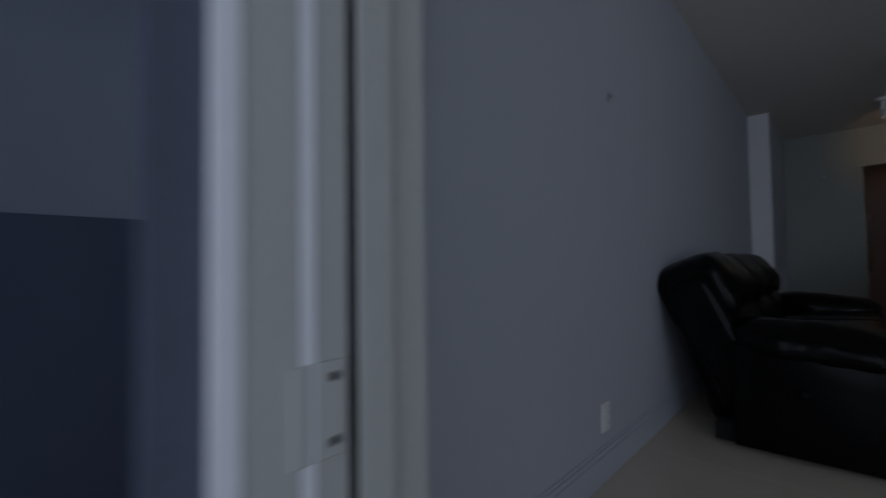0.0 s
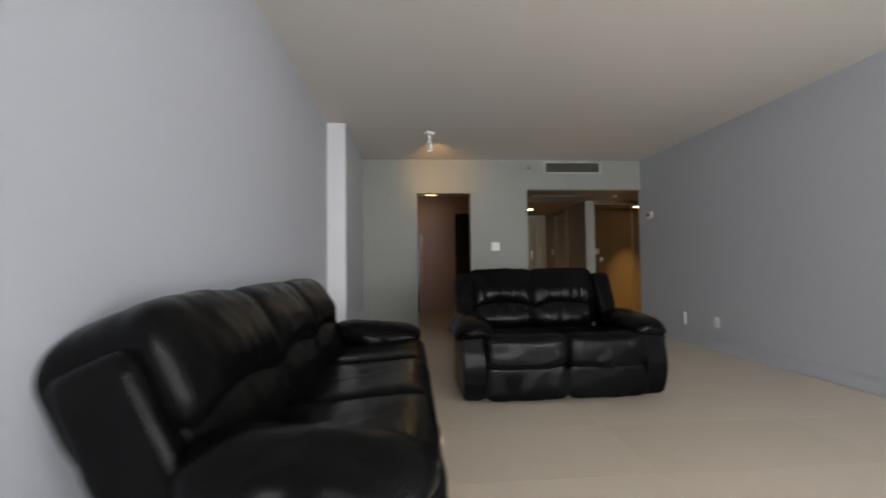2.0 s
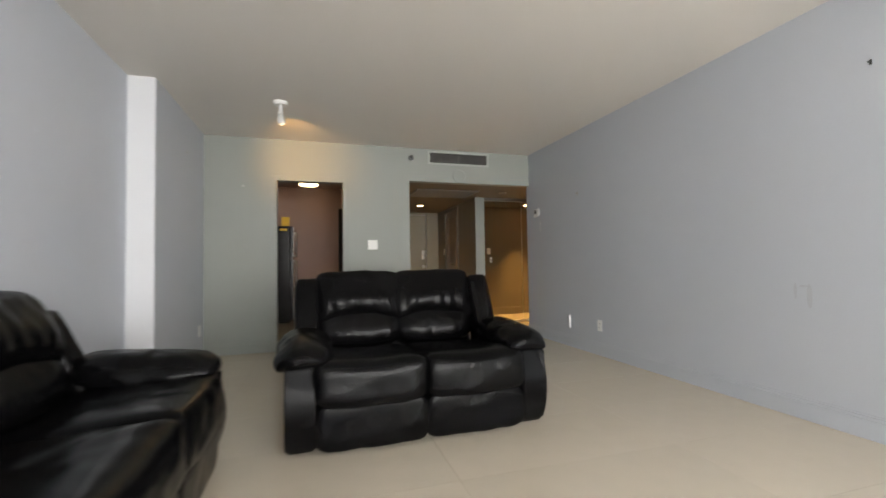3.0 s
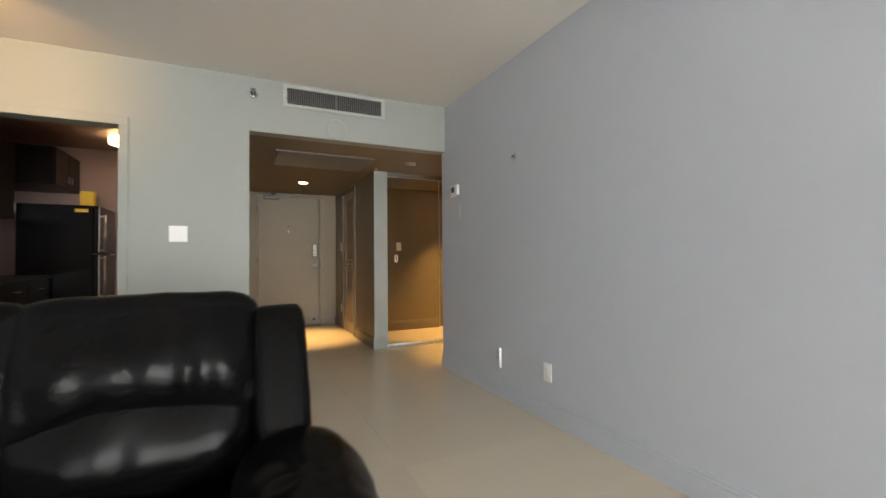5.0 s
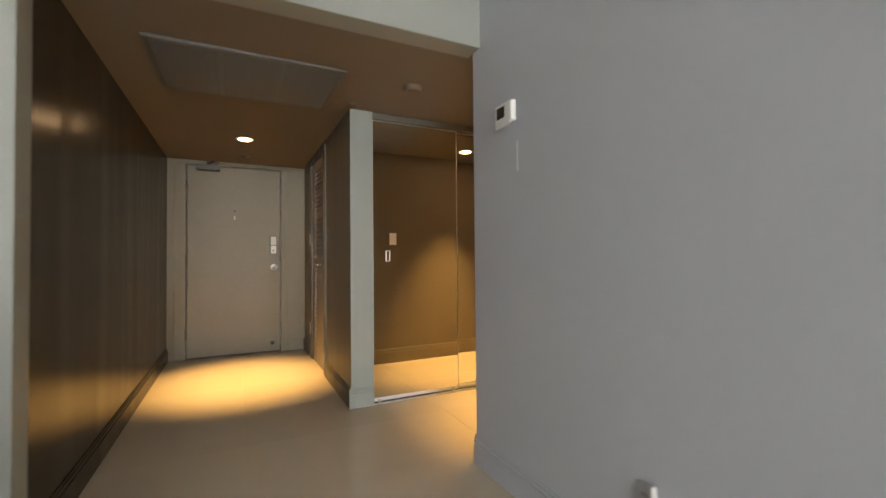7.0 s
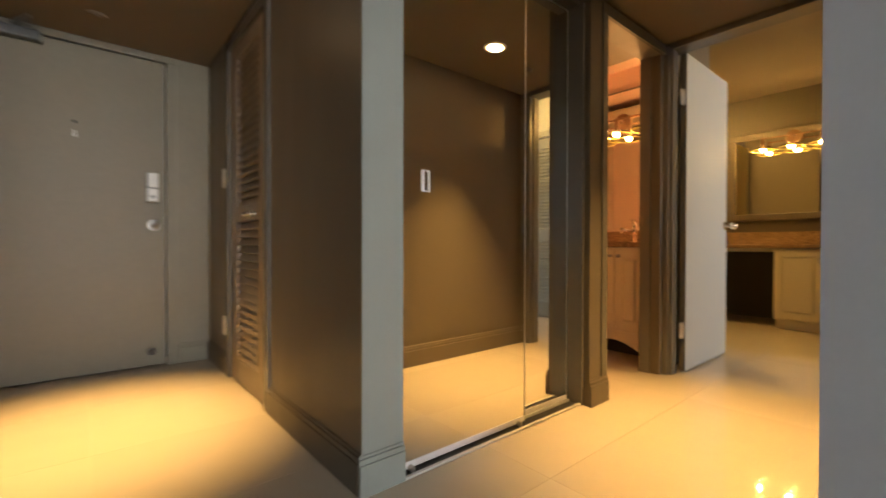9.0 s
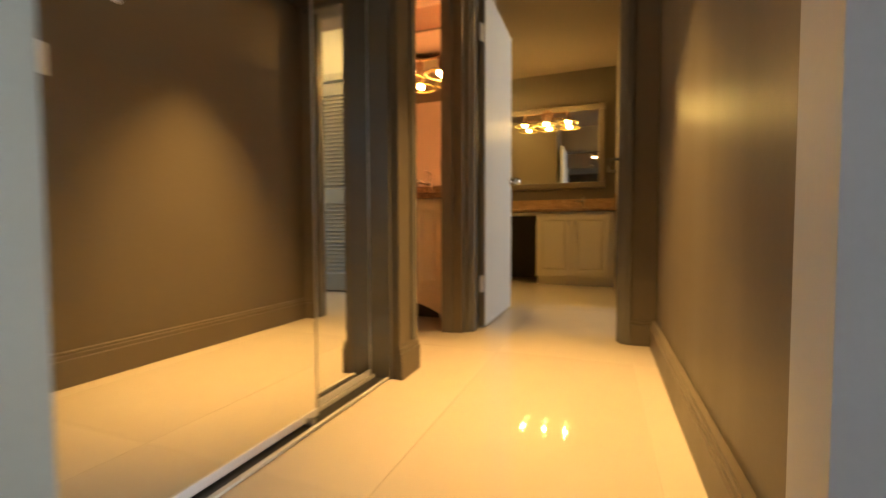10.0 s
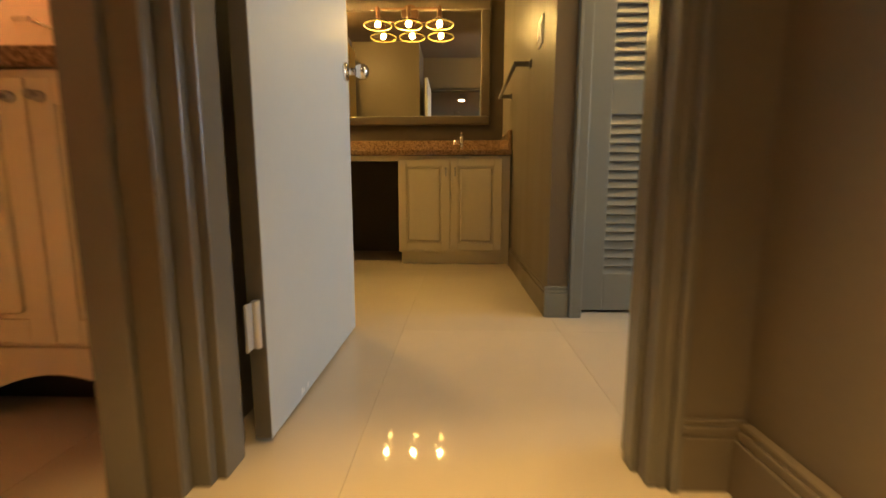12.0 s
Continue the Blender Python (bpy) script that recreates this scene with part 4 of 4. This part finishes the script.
# ---- vanities ----
def vanity_light(m, label, bulb=M_BULB, reach=0.115):
    v = thing("vanity_light", label, "wall lamp", m, "vanity lights")
    bm = bmesh.new()
    rod(bm, (0, 0, 0), (0, -0.02, 0), 0.075, 0.07, 28)
    part("backplate", bm, M_COPPER, v)
    bm = bmesh.new()
    rod(bm, (-0.27, -reach, 0), (0.27, -reach, 0), 0.008)
    rod(bm, (0, -0.01, 0), (0, -reach, 0), 0.011)
    part("arm", bm, M_COPPER, v)
    for x in (-0.25, 0, 0.25):
        bm = bmesh.new()
        rod(bm, (x, -reach, -0.092), (x, -reach, 0.012), 0.021, 0.017, 18)
        sk = part("socket", bm, M_COPPER, v)
        bm = bmesh.new()
        prof = ((0.022, -0.078), (0.034, -0.084), (0.096, -0.108), (0.113, -0.122), (0.108, -0.130))
        prof = prof + tuple((r - 0.004, z - 0.003) for r, z in prof[-2::-1])
        n = 32
        rings = [[bm.verts.new((x + r * math.cos(2 * math.pi * i / n), -reach + r * math.sin(2 * math.pi * i / n), z)) for i in range(n)] for r, z in prof]
        for a, b in zip(rings, rings[1:]):
            for i in range(n):
                bm.faces.new((a[i], a[(i + 1) % n], b[(i + 1) % n], b[i]))
        sh = part("shade", bm, M_SHADE, v, "flared clear glass shade", True)
        sh.visible_shadow = False
        bm = bmesh.new()
        n, k = 32, 6
        rings = [[bm.verts.new((x + (0.111 + 0.004 * math.cos(2 * math.pi * j / k)) * math.cos(2 * math.pi * i / n), -reach + (0.111 + 0.004 * math.cos(2 * math.pi * j / k)) * math.sin(2 * math.pi * i / n), -0.129 + 0.004 * math.sin(2 * math.pi * j / k))) for j in range(k)] for i in range(n)]
        for i in range(n):
            a, b = rings[i], rings[(i + 1) % n]
            for j in range(k):
                bm.faces.new((a[j], a[(j + 1) % k], b[(j + 1) % k], b[j]))
        part("rim", bm, M_RIM, sh, "yellowish thick glass rim", True)
        bm = bmesh.new()
        ball(bm, (x, -reach, -0.118), 0.022, 1.0, 16)
        part("bulb", bm, bulb, v, "glowing warm bulb", True)
    return v


def cabinet_door(parent, x0, x1, z0, z1, mat, pull_x, pull_z, y=0.0, pull="bar"):
    """A raised-panel cabinet door facing -y at depth y."""
    f = 0.055
    bm = boxes((x0, x0 + f, y - 0.019, y, z0, z1), (x1 - f, x1, y - 0.019, y, z0, z1), (x0 + f, x1 - f, y - 0.019, y, z0, z0 + f), (x0 + f, x1 - f, y - 0.019, y, z1 - f, z1), bevel=0.0025)
    box(bm, x0 + f, x1 - f, y - 0.010, y, z0 + f, z1 - f)
    box(bm, x0 + f + 0.012, x1 - f - 0.012, y - 0.021, y - 0.004, z0 + f + 0.012, z1 - f - 0.012, 0.014, 3)
    d = part("door", bm, mat, parent)
    bm = bmesh.new()
    if pull == "bar":
        rod(bm, (pull_x, y - 0.02, pull_z - 0.025), (pull_x, y - 0.04, pull_z - 0.02), 0.004)
        rod(bm, (pull_x, y - 0.02, pull_z + 0.025), (pull_x, y - 0.04, pull_z + 0.02), 0.004)
        rod(bm, (pull_x, y - 0.042, pull_z - 0.03), (pull_x, y - 0.042, pull_z + 0.03), 0.0055)
    else:
        knob(bm, (pull_x, y - 0.019, pull_z), (0, -1, 0), 0.0105, 0.024)
    part("handle", bm, M_STEEL, d, "small metal handle", True)
    return d


def faucet(parent_m, label):
    f = thing("faucet", label, "faucet", parent_m)
    bm = bmesh.new()
    rod(bm, (0, 0, 0), (0, 0, 0.16), 0.016, 0.015, 18)
    part("body", bm, M_CHROME, f, smooth=True)
    bm = bmesh.new()
    rod(bm, (0, 0, 0.085), (-0.06, -0.11, 0.10), 0.012)
    rod(bm, (-0.056, -0.104, 0.10), (-0.06, -0.11, 0.07), 0.012)
    part("spout", bm, M_CHROME, f, smooth=True)
    bm = bmesh.new()
    rod(bm, (0, 0.01, 0.165), (0, -0.07, 0.172), 0.006)
    part("lever", bm, M_CHROME, f, smooth=True)
    return f


# local frame of the dressing room vanity: x runs to the left along the wall (+y in the room turned), facing -x
def facing_minus_x(x, y, z=0.0):
    return pose(x, y, z, 0, 0, -90)


dv = thing("vanity_cabinet", "cream raised-panel vanity cabinet beside a knee space", "cabinet", facing_minus_x(4.12, 0.64))
part("body", boxes((-0.375, 0.375, 0, 0.66, 0.09, 0.785), bevel=0.002), M_CAB, dv)
part("toe_kick", boxes((-0.36, 0.375, 0.03, 0.60, 0, 0.09)), M_CAB, dv)
part("filler", boxes((0.375, 0.43, 0.01, 0.03, 0.0, 0.785)), M_CAB, dv)
cabinet_door(dv, -0.37, -0.003, 0.105, 0.765, M_CAB, -0.03, 0.67)
cabinet_door(dv, 0.003, 0.37, 0.105, 0.765, M_CAB, 0.035, 0.67)
ct = thing("vanity_counter", "brown speckled granite vanity counter with backsplash", "counter", facing_minus_x(4.09, 0.64))
part("top", boxes((-1.36, 0.435, 0, 0.71, 0.787, 0.825), bevel=0.006), M_GRANITE, ct)
part("backsplash", boxes((-1.36, 0.435, 0.685, 0.708, 0.825, 0.965), bevel=0.003), M_GRANITE, ct)
part("side_splash", boxes((0.413, 0.436, 0.02, 0.685, 0.825, 0.965), bevel=0.003), M_GRANITE, ct)
part("apron", boxes((-1.36, -0.375, 0.03, 0.06, 0.75, 0.787)), M_CAB, ct)
faucet(pose(4.60, 0.555, 0.826, 0, 0, -90), "chrome single-lever faucet on the granite counter")

wm = thing("wall_mirror", "large brown-framed mirror above the vanity", "mirror", facing_minus_x(4.80, 0.955))
part("glass", boxes((-0.565, 0.565, -0.014, -0.008, 1.165, 2.02)), M_MIRROR, wm, "mirror glass")
for bs in (((-0.64, 0.64, -0.035, 0, 1.095, 1.168),), ((-0.64, 0.64, -0.035, 0, 2.017, 2.085),), ((-0.64, -0.562, -0.034, 0, 1.168, 2.017),), ((0.562, 0.64, -0.034, 0, 1.168, 2.017),)):
    part("frame", boxes(*bs, bevel=0.008), M_FRAME, wm, "brown moulded frame")
vanity_light(facing_minus_x(4.765, 0.985, 1.985), "copper three-light vanity lamp with clear glass shades")

tb = thing("towel_bar", "chrome towel bar on the nook wall", "towel bar", pose(3.80, 0.20, 1.205, 0, 0, 180))
bm = bmesh.new()
rod(bm, (-0.43, -0.085, 0), (0.40, -0.085, 0), 0.011)
part("bar", bm, M_DULL, tb, smooth=True)
for x in (-0.40, 0.40):
    bm = bmesh.new()
    box(bm, x - 0.02, x + 0.02, -0.012, 0, -0.02, 0.02, 0.003)
    rod(bm, (x, 0, 0), (x, -0.092, 0), 0.014)
    part("bracket", bm, M_DULL, tb)

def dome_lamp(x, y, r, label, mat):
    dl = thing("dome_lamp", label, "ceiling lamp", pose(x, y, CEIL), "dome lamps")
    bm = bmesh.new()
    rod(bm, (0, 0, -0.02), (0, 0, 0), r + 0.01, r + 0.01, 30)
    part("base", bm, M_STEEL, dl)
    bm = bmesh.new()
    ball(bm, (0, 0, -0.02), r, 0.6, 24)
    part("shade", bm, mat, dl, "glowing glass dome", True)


# unseen lamp, added to brighten the vanity front and floor
dome_lamp(3.70, 1.89, 0.09, "unseen warm dome lamp added to fill the dressing room", M_DRESS_FILL)
dome_lamp(2.32, -0.50, 0.14, "warm dome ceiling lamp in the bedroom passage", M_DOME_B)

# yellow curtain on the dressing room's side wall
cu = thing("curtain", "yellow curtain with a brown patterned border", "curtain", pose(3.2, 1.93, 0))
bm = bmesh.new()
n = 60
for j, z in enumerate((0.02, 2.3)):
    for i in range(n + 1):
        bm.verts.new((-0.4 + 0.8 * i / n, 0.03 * math.sin(i * 0.9), z))
bm.verts.ensure_lookup_table()
for i in range(n):
    bm.faces.new((bm.verts[i], bm.verts[i + 1], bm.verts[n + 2 + i], bm.verts[n + 1 + i]))
bmesh.ops.solidify(bm, geom=bm.faces[:], thickness=0.004)
part("cloth", bm, M_CURTAIN, cu, smooth=True)
part("border", boxes((0.40, 0.46, -0.02, 0.0, 0.02, 2.3)), M_GRANITE, cu, "brown patterned border")

# bathroom
bv = thing("bathroom_vanity", "cream furniture-style bathroom vanity with arched base", "cabinet", facing_minus_x(1.93, 1.62))
part("body", boxes((-0.74, 0.36, 0, 0.50, 0.17, 0.795), bevel=0.002), M_CAB, bv)
for x0, x1, px in ((-0.735, -0.465, -0.49), (-0.46, -0.175, -0.20), (-0.17, 0.128, 0.098), (0.134, 0.355, 0.164)):
    cabinet_door(bv, x0, x1, 0.20, 0.775, M_CAB, px, 0.735, 0.0, "knob")
# apron with two arched openings and solid feet between them
bm = bmesh.new()
n = 44


def arch(x):
    for x0, x1 in ((-0.70, -0.32), (-0.12, 0.33)):
        if x0 < x < x1:
            return 0.045 + 0.075 * math.sin(math.pi * (x - x0) / (x1 - x0))
    return 0.0


top = [bm.verts.new((-0.74 + 1.10 * i / n, -0.006, 0.185)) for i in range(n + 1)]
low = [bm.verts.new((-0.74 + 1.10 * i / n, -0.006, arch(-0.74 + 1.10 * i / n))) for i in range(n + 1)]
for i in range(n):
    bm.faces.new((top[i], top[i + 1], low[i + 1], low[i]))
r = bmesh.ops.extrude_face_region(bm, geom=bm.faces[:])
bmesh.ops.translate(bm, verts=[v for v in r["geom"] if isinstance(v, bmesh.types.BMVert)], vec=(0, 0.022, 0))
part("arched_apron", bm, M_CAB, bv)
# black block behind the arches, in place of the shade there
part("recess", boxes((-0.73, 0.35, 0.12, 0.48, 0.0, 0.17)), M_BLACK, bv, "black block standing in for shade under the vanity")
bc = thing("bathroom_counter", "brown granite bathroom counter", "counter", facing_minus_x(1.91, 1.62))
part("top", boxes((-0.76, 0.40, 0, 0.54, 0.797, 0.838), bevel=0.006), M_GRANITE, bc)
part("backsplash", boxes((-0.76, 0.40, 0.515, 0.537, 0.838, 0.93), bevel=0.003), M_GRANITE, bc)
faucet(pose(2.25, 1.50, 0.839, 0, 0, -90), "chrome single-lever faucet on the bathroom counter")
bmr = thing("bathroom_mirror", "frameless bathroom mirror above the counter", "mirror", facing_minus_x(2.45, 1.75))
part("glass", boxes((-0.5, 0.44, -0.008, -0.002, 0.94, 2.115)), M_MIRROR, bmr)
part("top_channel", boxes((-0.5, 0.44, -0.011, -0.002, 2.112, 2.124)), M_DULL, bmr, "thin dark metal top channel")
vanity_light(facing_minus_x(2.45, 1.70, 1.855), "copper three-light lamp above the bathroom mirror", M_BULB_BATH)
tb2 = thing("towel_bar", "chrome towel bar on the bathroom wall", "towel bar", pose(1.58, 2.60, 1.31))
bm = bmesh.new()
rod(bm, (-0.30, -0.065, 0), (0.30, -0.065, 0), 0.008)
part("bar", bm, M_CHROME, tb2, smooth=True)
for x in (-0.30, 0.30):
    bm = bmesh.new()
    rod(bm, (x, 0, 0), (x, -0.075, 0), 0.012)
    part("bracket", bm, M_CHROME, tb2)

# ---- kitchen ----
fr = thing("fridge", "black two-door fridge with steel handles", "fridge", pose(-3.24, 2.42, 0))
part("body", boxes((-0.72, -0.06, 0, 0.72, 0.02, 1.68), bevel=0.008), M_FRIDGE, fr)
part("door", boxes((-0.055, 0.0, 0, 0.72, 0.06, 1.12), bevel=0.012), M_FRIDGE, fr)
part("freezer_door", boxes((-0.055, 0.0, 0, 0.72, 1.135, 1.68), bevel=0.012), M_FRIDGE, fr)
for z0, z1 in ((0.62, 1.10), (1.15, 1.58)):
    bm = bmesh.new()
    rod(bm, (0.045, 0.05, z0), (0.045, 0.05, z1), 0.012)
    rod(bm, (0.0, 0.05, z0 + 0.02), (0.045, 0.05, z0 + 0.02), 0.010)
    rod(bm, (0.0, 0.05, z1 - 0.02), (0.045, 0.05, z1 - 0.02), 0.010)
    part("handle", bm, M_STEEL, fr, "steel bar handle", True)
for z0, z1 in ((0.07, 1.11), (1.145, 1.67)):
    part("edge_trim", boxes((-0.004, 0.004, 0.002, 0.016, z0, z1), bevel=0.001), M_SATIN, fr, "silver door edge trim")
part("energy_label", boxes((-0.22, -0.10, -0.002, 0.0, 1.60, 1.64)), M_YELLOW, fr, "small yellow label")
single("yellow_box", boxes((-3.44, -3.31, 2.50, 2.60, 1.681, 1.85), bevel=0.004), M_YELLOW, "yellow cardboard box on top of the fridge", "box")
# dark leaf added where the kitchen wall has a dark opening
dp = tagged(new("door_dark_opening"), "dark wood leaf standing in for a dark opening in the kitchen", "door", kind="structure")
part("leaf", boxes((-2.44, -1.965, 3.165, 3.198, 0.01, 2.10), bevel=0.003), M_DARKWOOD, dp)
for z0, z1 in ((0.15, 0.95), (1.10, 1.98)):
    part("panel", boxes((-2.36, -2.04, 3.158, 3.166, z0, z1), bevel=0.004), M_DARKWOOD, dp)
kb = thing("base_cabinet", "dark wood kitchen base cabinet with drawers", "cabinet", pose(-3.66, 0.30, 0))
part("body", boxes((-0.72, -0.02, 0, 2.08, 0.09, 0.86), bevel=0.002), M_DARKWOOD, kb)
part("toe_kick", boxes((-0.70, -0.08, 0, 2.08, 0, 0.09)), M_BLACK, kb)
for i in range(4):
    y0 = 0.01 + i * 0.52
    for z0, z1 in ((0.68, 0.845), (0.11, 0.665)):
        dr = part("drawer" if z0 > 0.5 else "door", boxes((-0.02, 0.0, y0, y0 + 0.505, z0, z1), bevel=0.003), M_DARKWOOD, kb)
        bm = bmesh.new()
        zc = (z0 + z1) / 2 if z0 > 0.5 else z1 - 0.06
        rod(bm, (0.022, y0 + 0.20, zc), (0.022, y0 + 0.31, zc), 0.005)
        rod(bm, (0.0, y0 + 0.21, zc), (0.022, y0 + 0.21, zc), 0.004)
        rod(bm, (0.0, y0 + 0.30, zc), (0.022, y0 + 0.30, zc), 0.004)
        part("handle", bm, M_STEEL, dr)
kc = thing("kitchen_counter", "dark kitchen worktop on the base cabinet", "counter", pose(-3.64, 0.28, 0.862))
part("top", boxes((-0.74, 0.0, 0, 2.12, 0, 0.04), bevel=0.005), M_DARKWOOD, kc)
ku = thing("upper_cabinet", "dark wood upper kitchen cabinets", "cabinet", pose(-3.95, 0.88, 1.50))
part("body", boxes((-0.42, -0.02, 0, 1.5, 0, 0.80), bevel=0.002), M_DARKWOOD, ku)
ko = thing("fridge_cabinet", "dark wood cabinet fixed above the fridge", "cabinet", pose(-3.62, 2.40, 1.90))
part("body", boxes((-0.76, -0.02, 0, 0.78, 0, 0.42), bevel=0.002), M_DARKWOOD, ko)
for i in range(2):
    d = part("door", boxes((-0.02, 0.0, 0.005 + i * 0.39, 0.385 + i * 0.39, 0.005, 0.415), bevel=0.003), M_DARKWOOD, ko)
    bm = bmesh.new()
    rod(bm, (0.02, 0.34 + i * 0.10, 0.06), (0.02, 0.34 + i * 0.10, 0.14), 0.005)
    part("handle", bm, M_STEEL, d)
for i in range(3):
    d = part("door", boxes((-0.02, 0.0, 0.005 + i * 0.5, 0.495 + i * 0.5, 0.005, 0.795), bevel=0.003), M_DARKWOOD, ku)
    bm = bmesh.new()
    rod(bm, (0.02, 0.44 + i * 0.5, 0.08), (0.02, 0.44 + i * 0.5, 0.18), 0.005)
    part("handle", bm, M_STEEL, d)
ceiling_disc("kitchen_sprinkler", "small round sprinkler on the kitchen ceiling", "sprinkler", -2.86, 1.95, 0.04, 0.03, 2.49, M_STEEL)
kl = thing("kitchen_ceiling_light", "glowing drum ceiling light in the kitchen", "ceiling lamp", pose(-2.985, 2.35, 2.49))
bm = bmesh.new()
rod(bm, (0, 0, -0.02), (0, 0, 0), 0.13, 0.13, 28)
part("base", bm, M_STEEL, kl)
bm = bmesh.new()
rod(bm, (0, 0, -0.10), (0, 0, -0.02), 0.155, 0.155, 36)
part("shade", bm, M_DRUM, kl, "glowing drum shade")
bm = bmesh.new()
for z in (-0.10, -0.06, -0.02):
    bmesh.ops.create_circle(bm, cap_ends=False, segments=36, radius=0.158, matrix=Matrix.Translation((0, 0, z)))
r = bmesh.ops.extrude_edge_only(bm, edges=bm.edges[:])
bmesh.ops.translate(bm, verts=[v for v in r["geom"] if isinstance(v, bmesh.types.BMVert)], vec=(0, 0, 0.004))
part("band", bm, M_STEEL, kl, "dark metal bands")

# ---- floor tiles ----
floor = bpy.data.objects["floor"]
TX, TY, GAP = 1.22, 0.61, 0.0011
me = mesh_of("tile", boxes((0, TX - GAP, 0, TY - GAP, -0.009, 0.0)), M_TILE)
for i in range(8):
    for j in range(18):
        t = new("tile", me)
        t.parent = floor
        t.location = (-4.70 + i * TX, -7.13 + j * TY, 0)
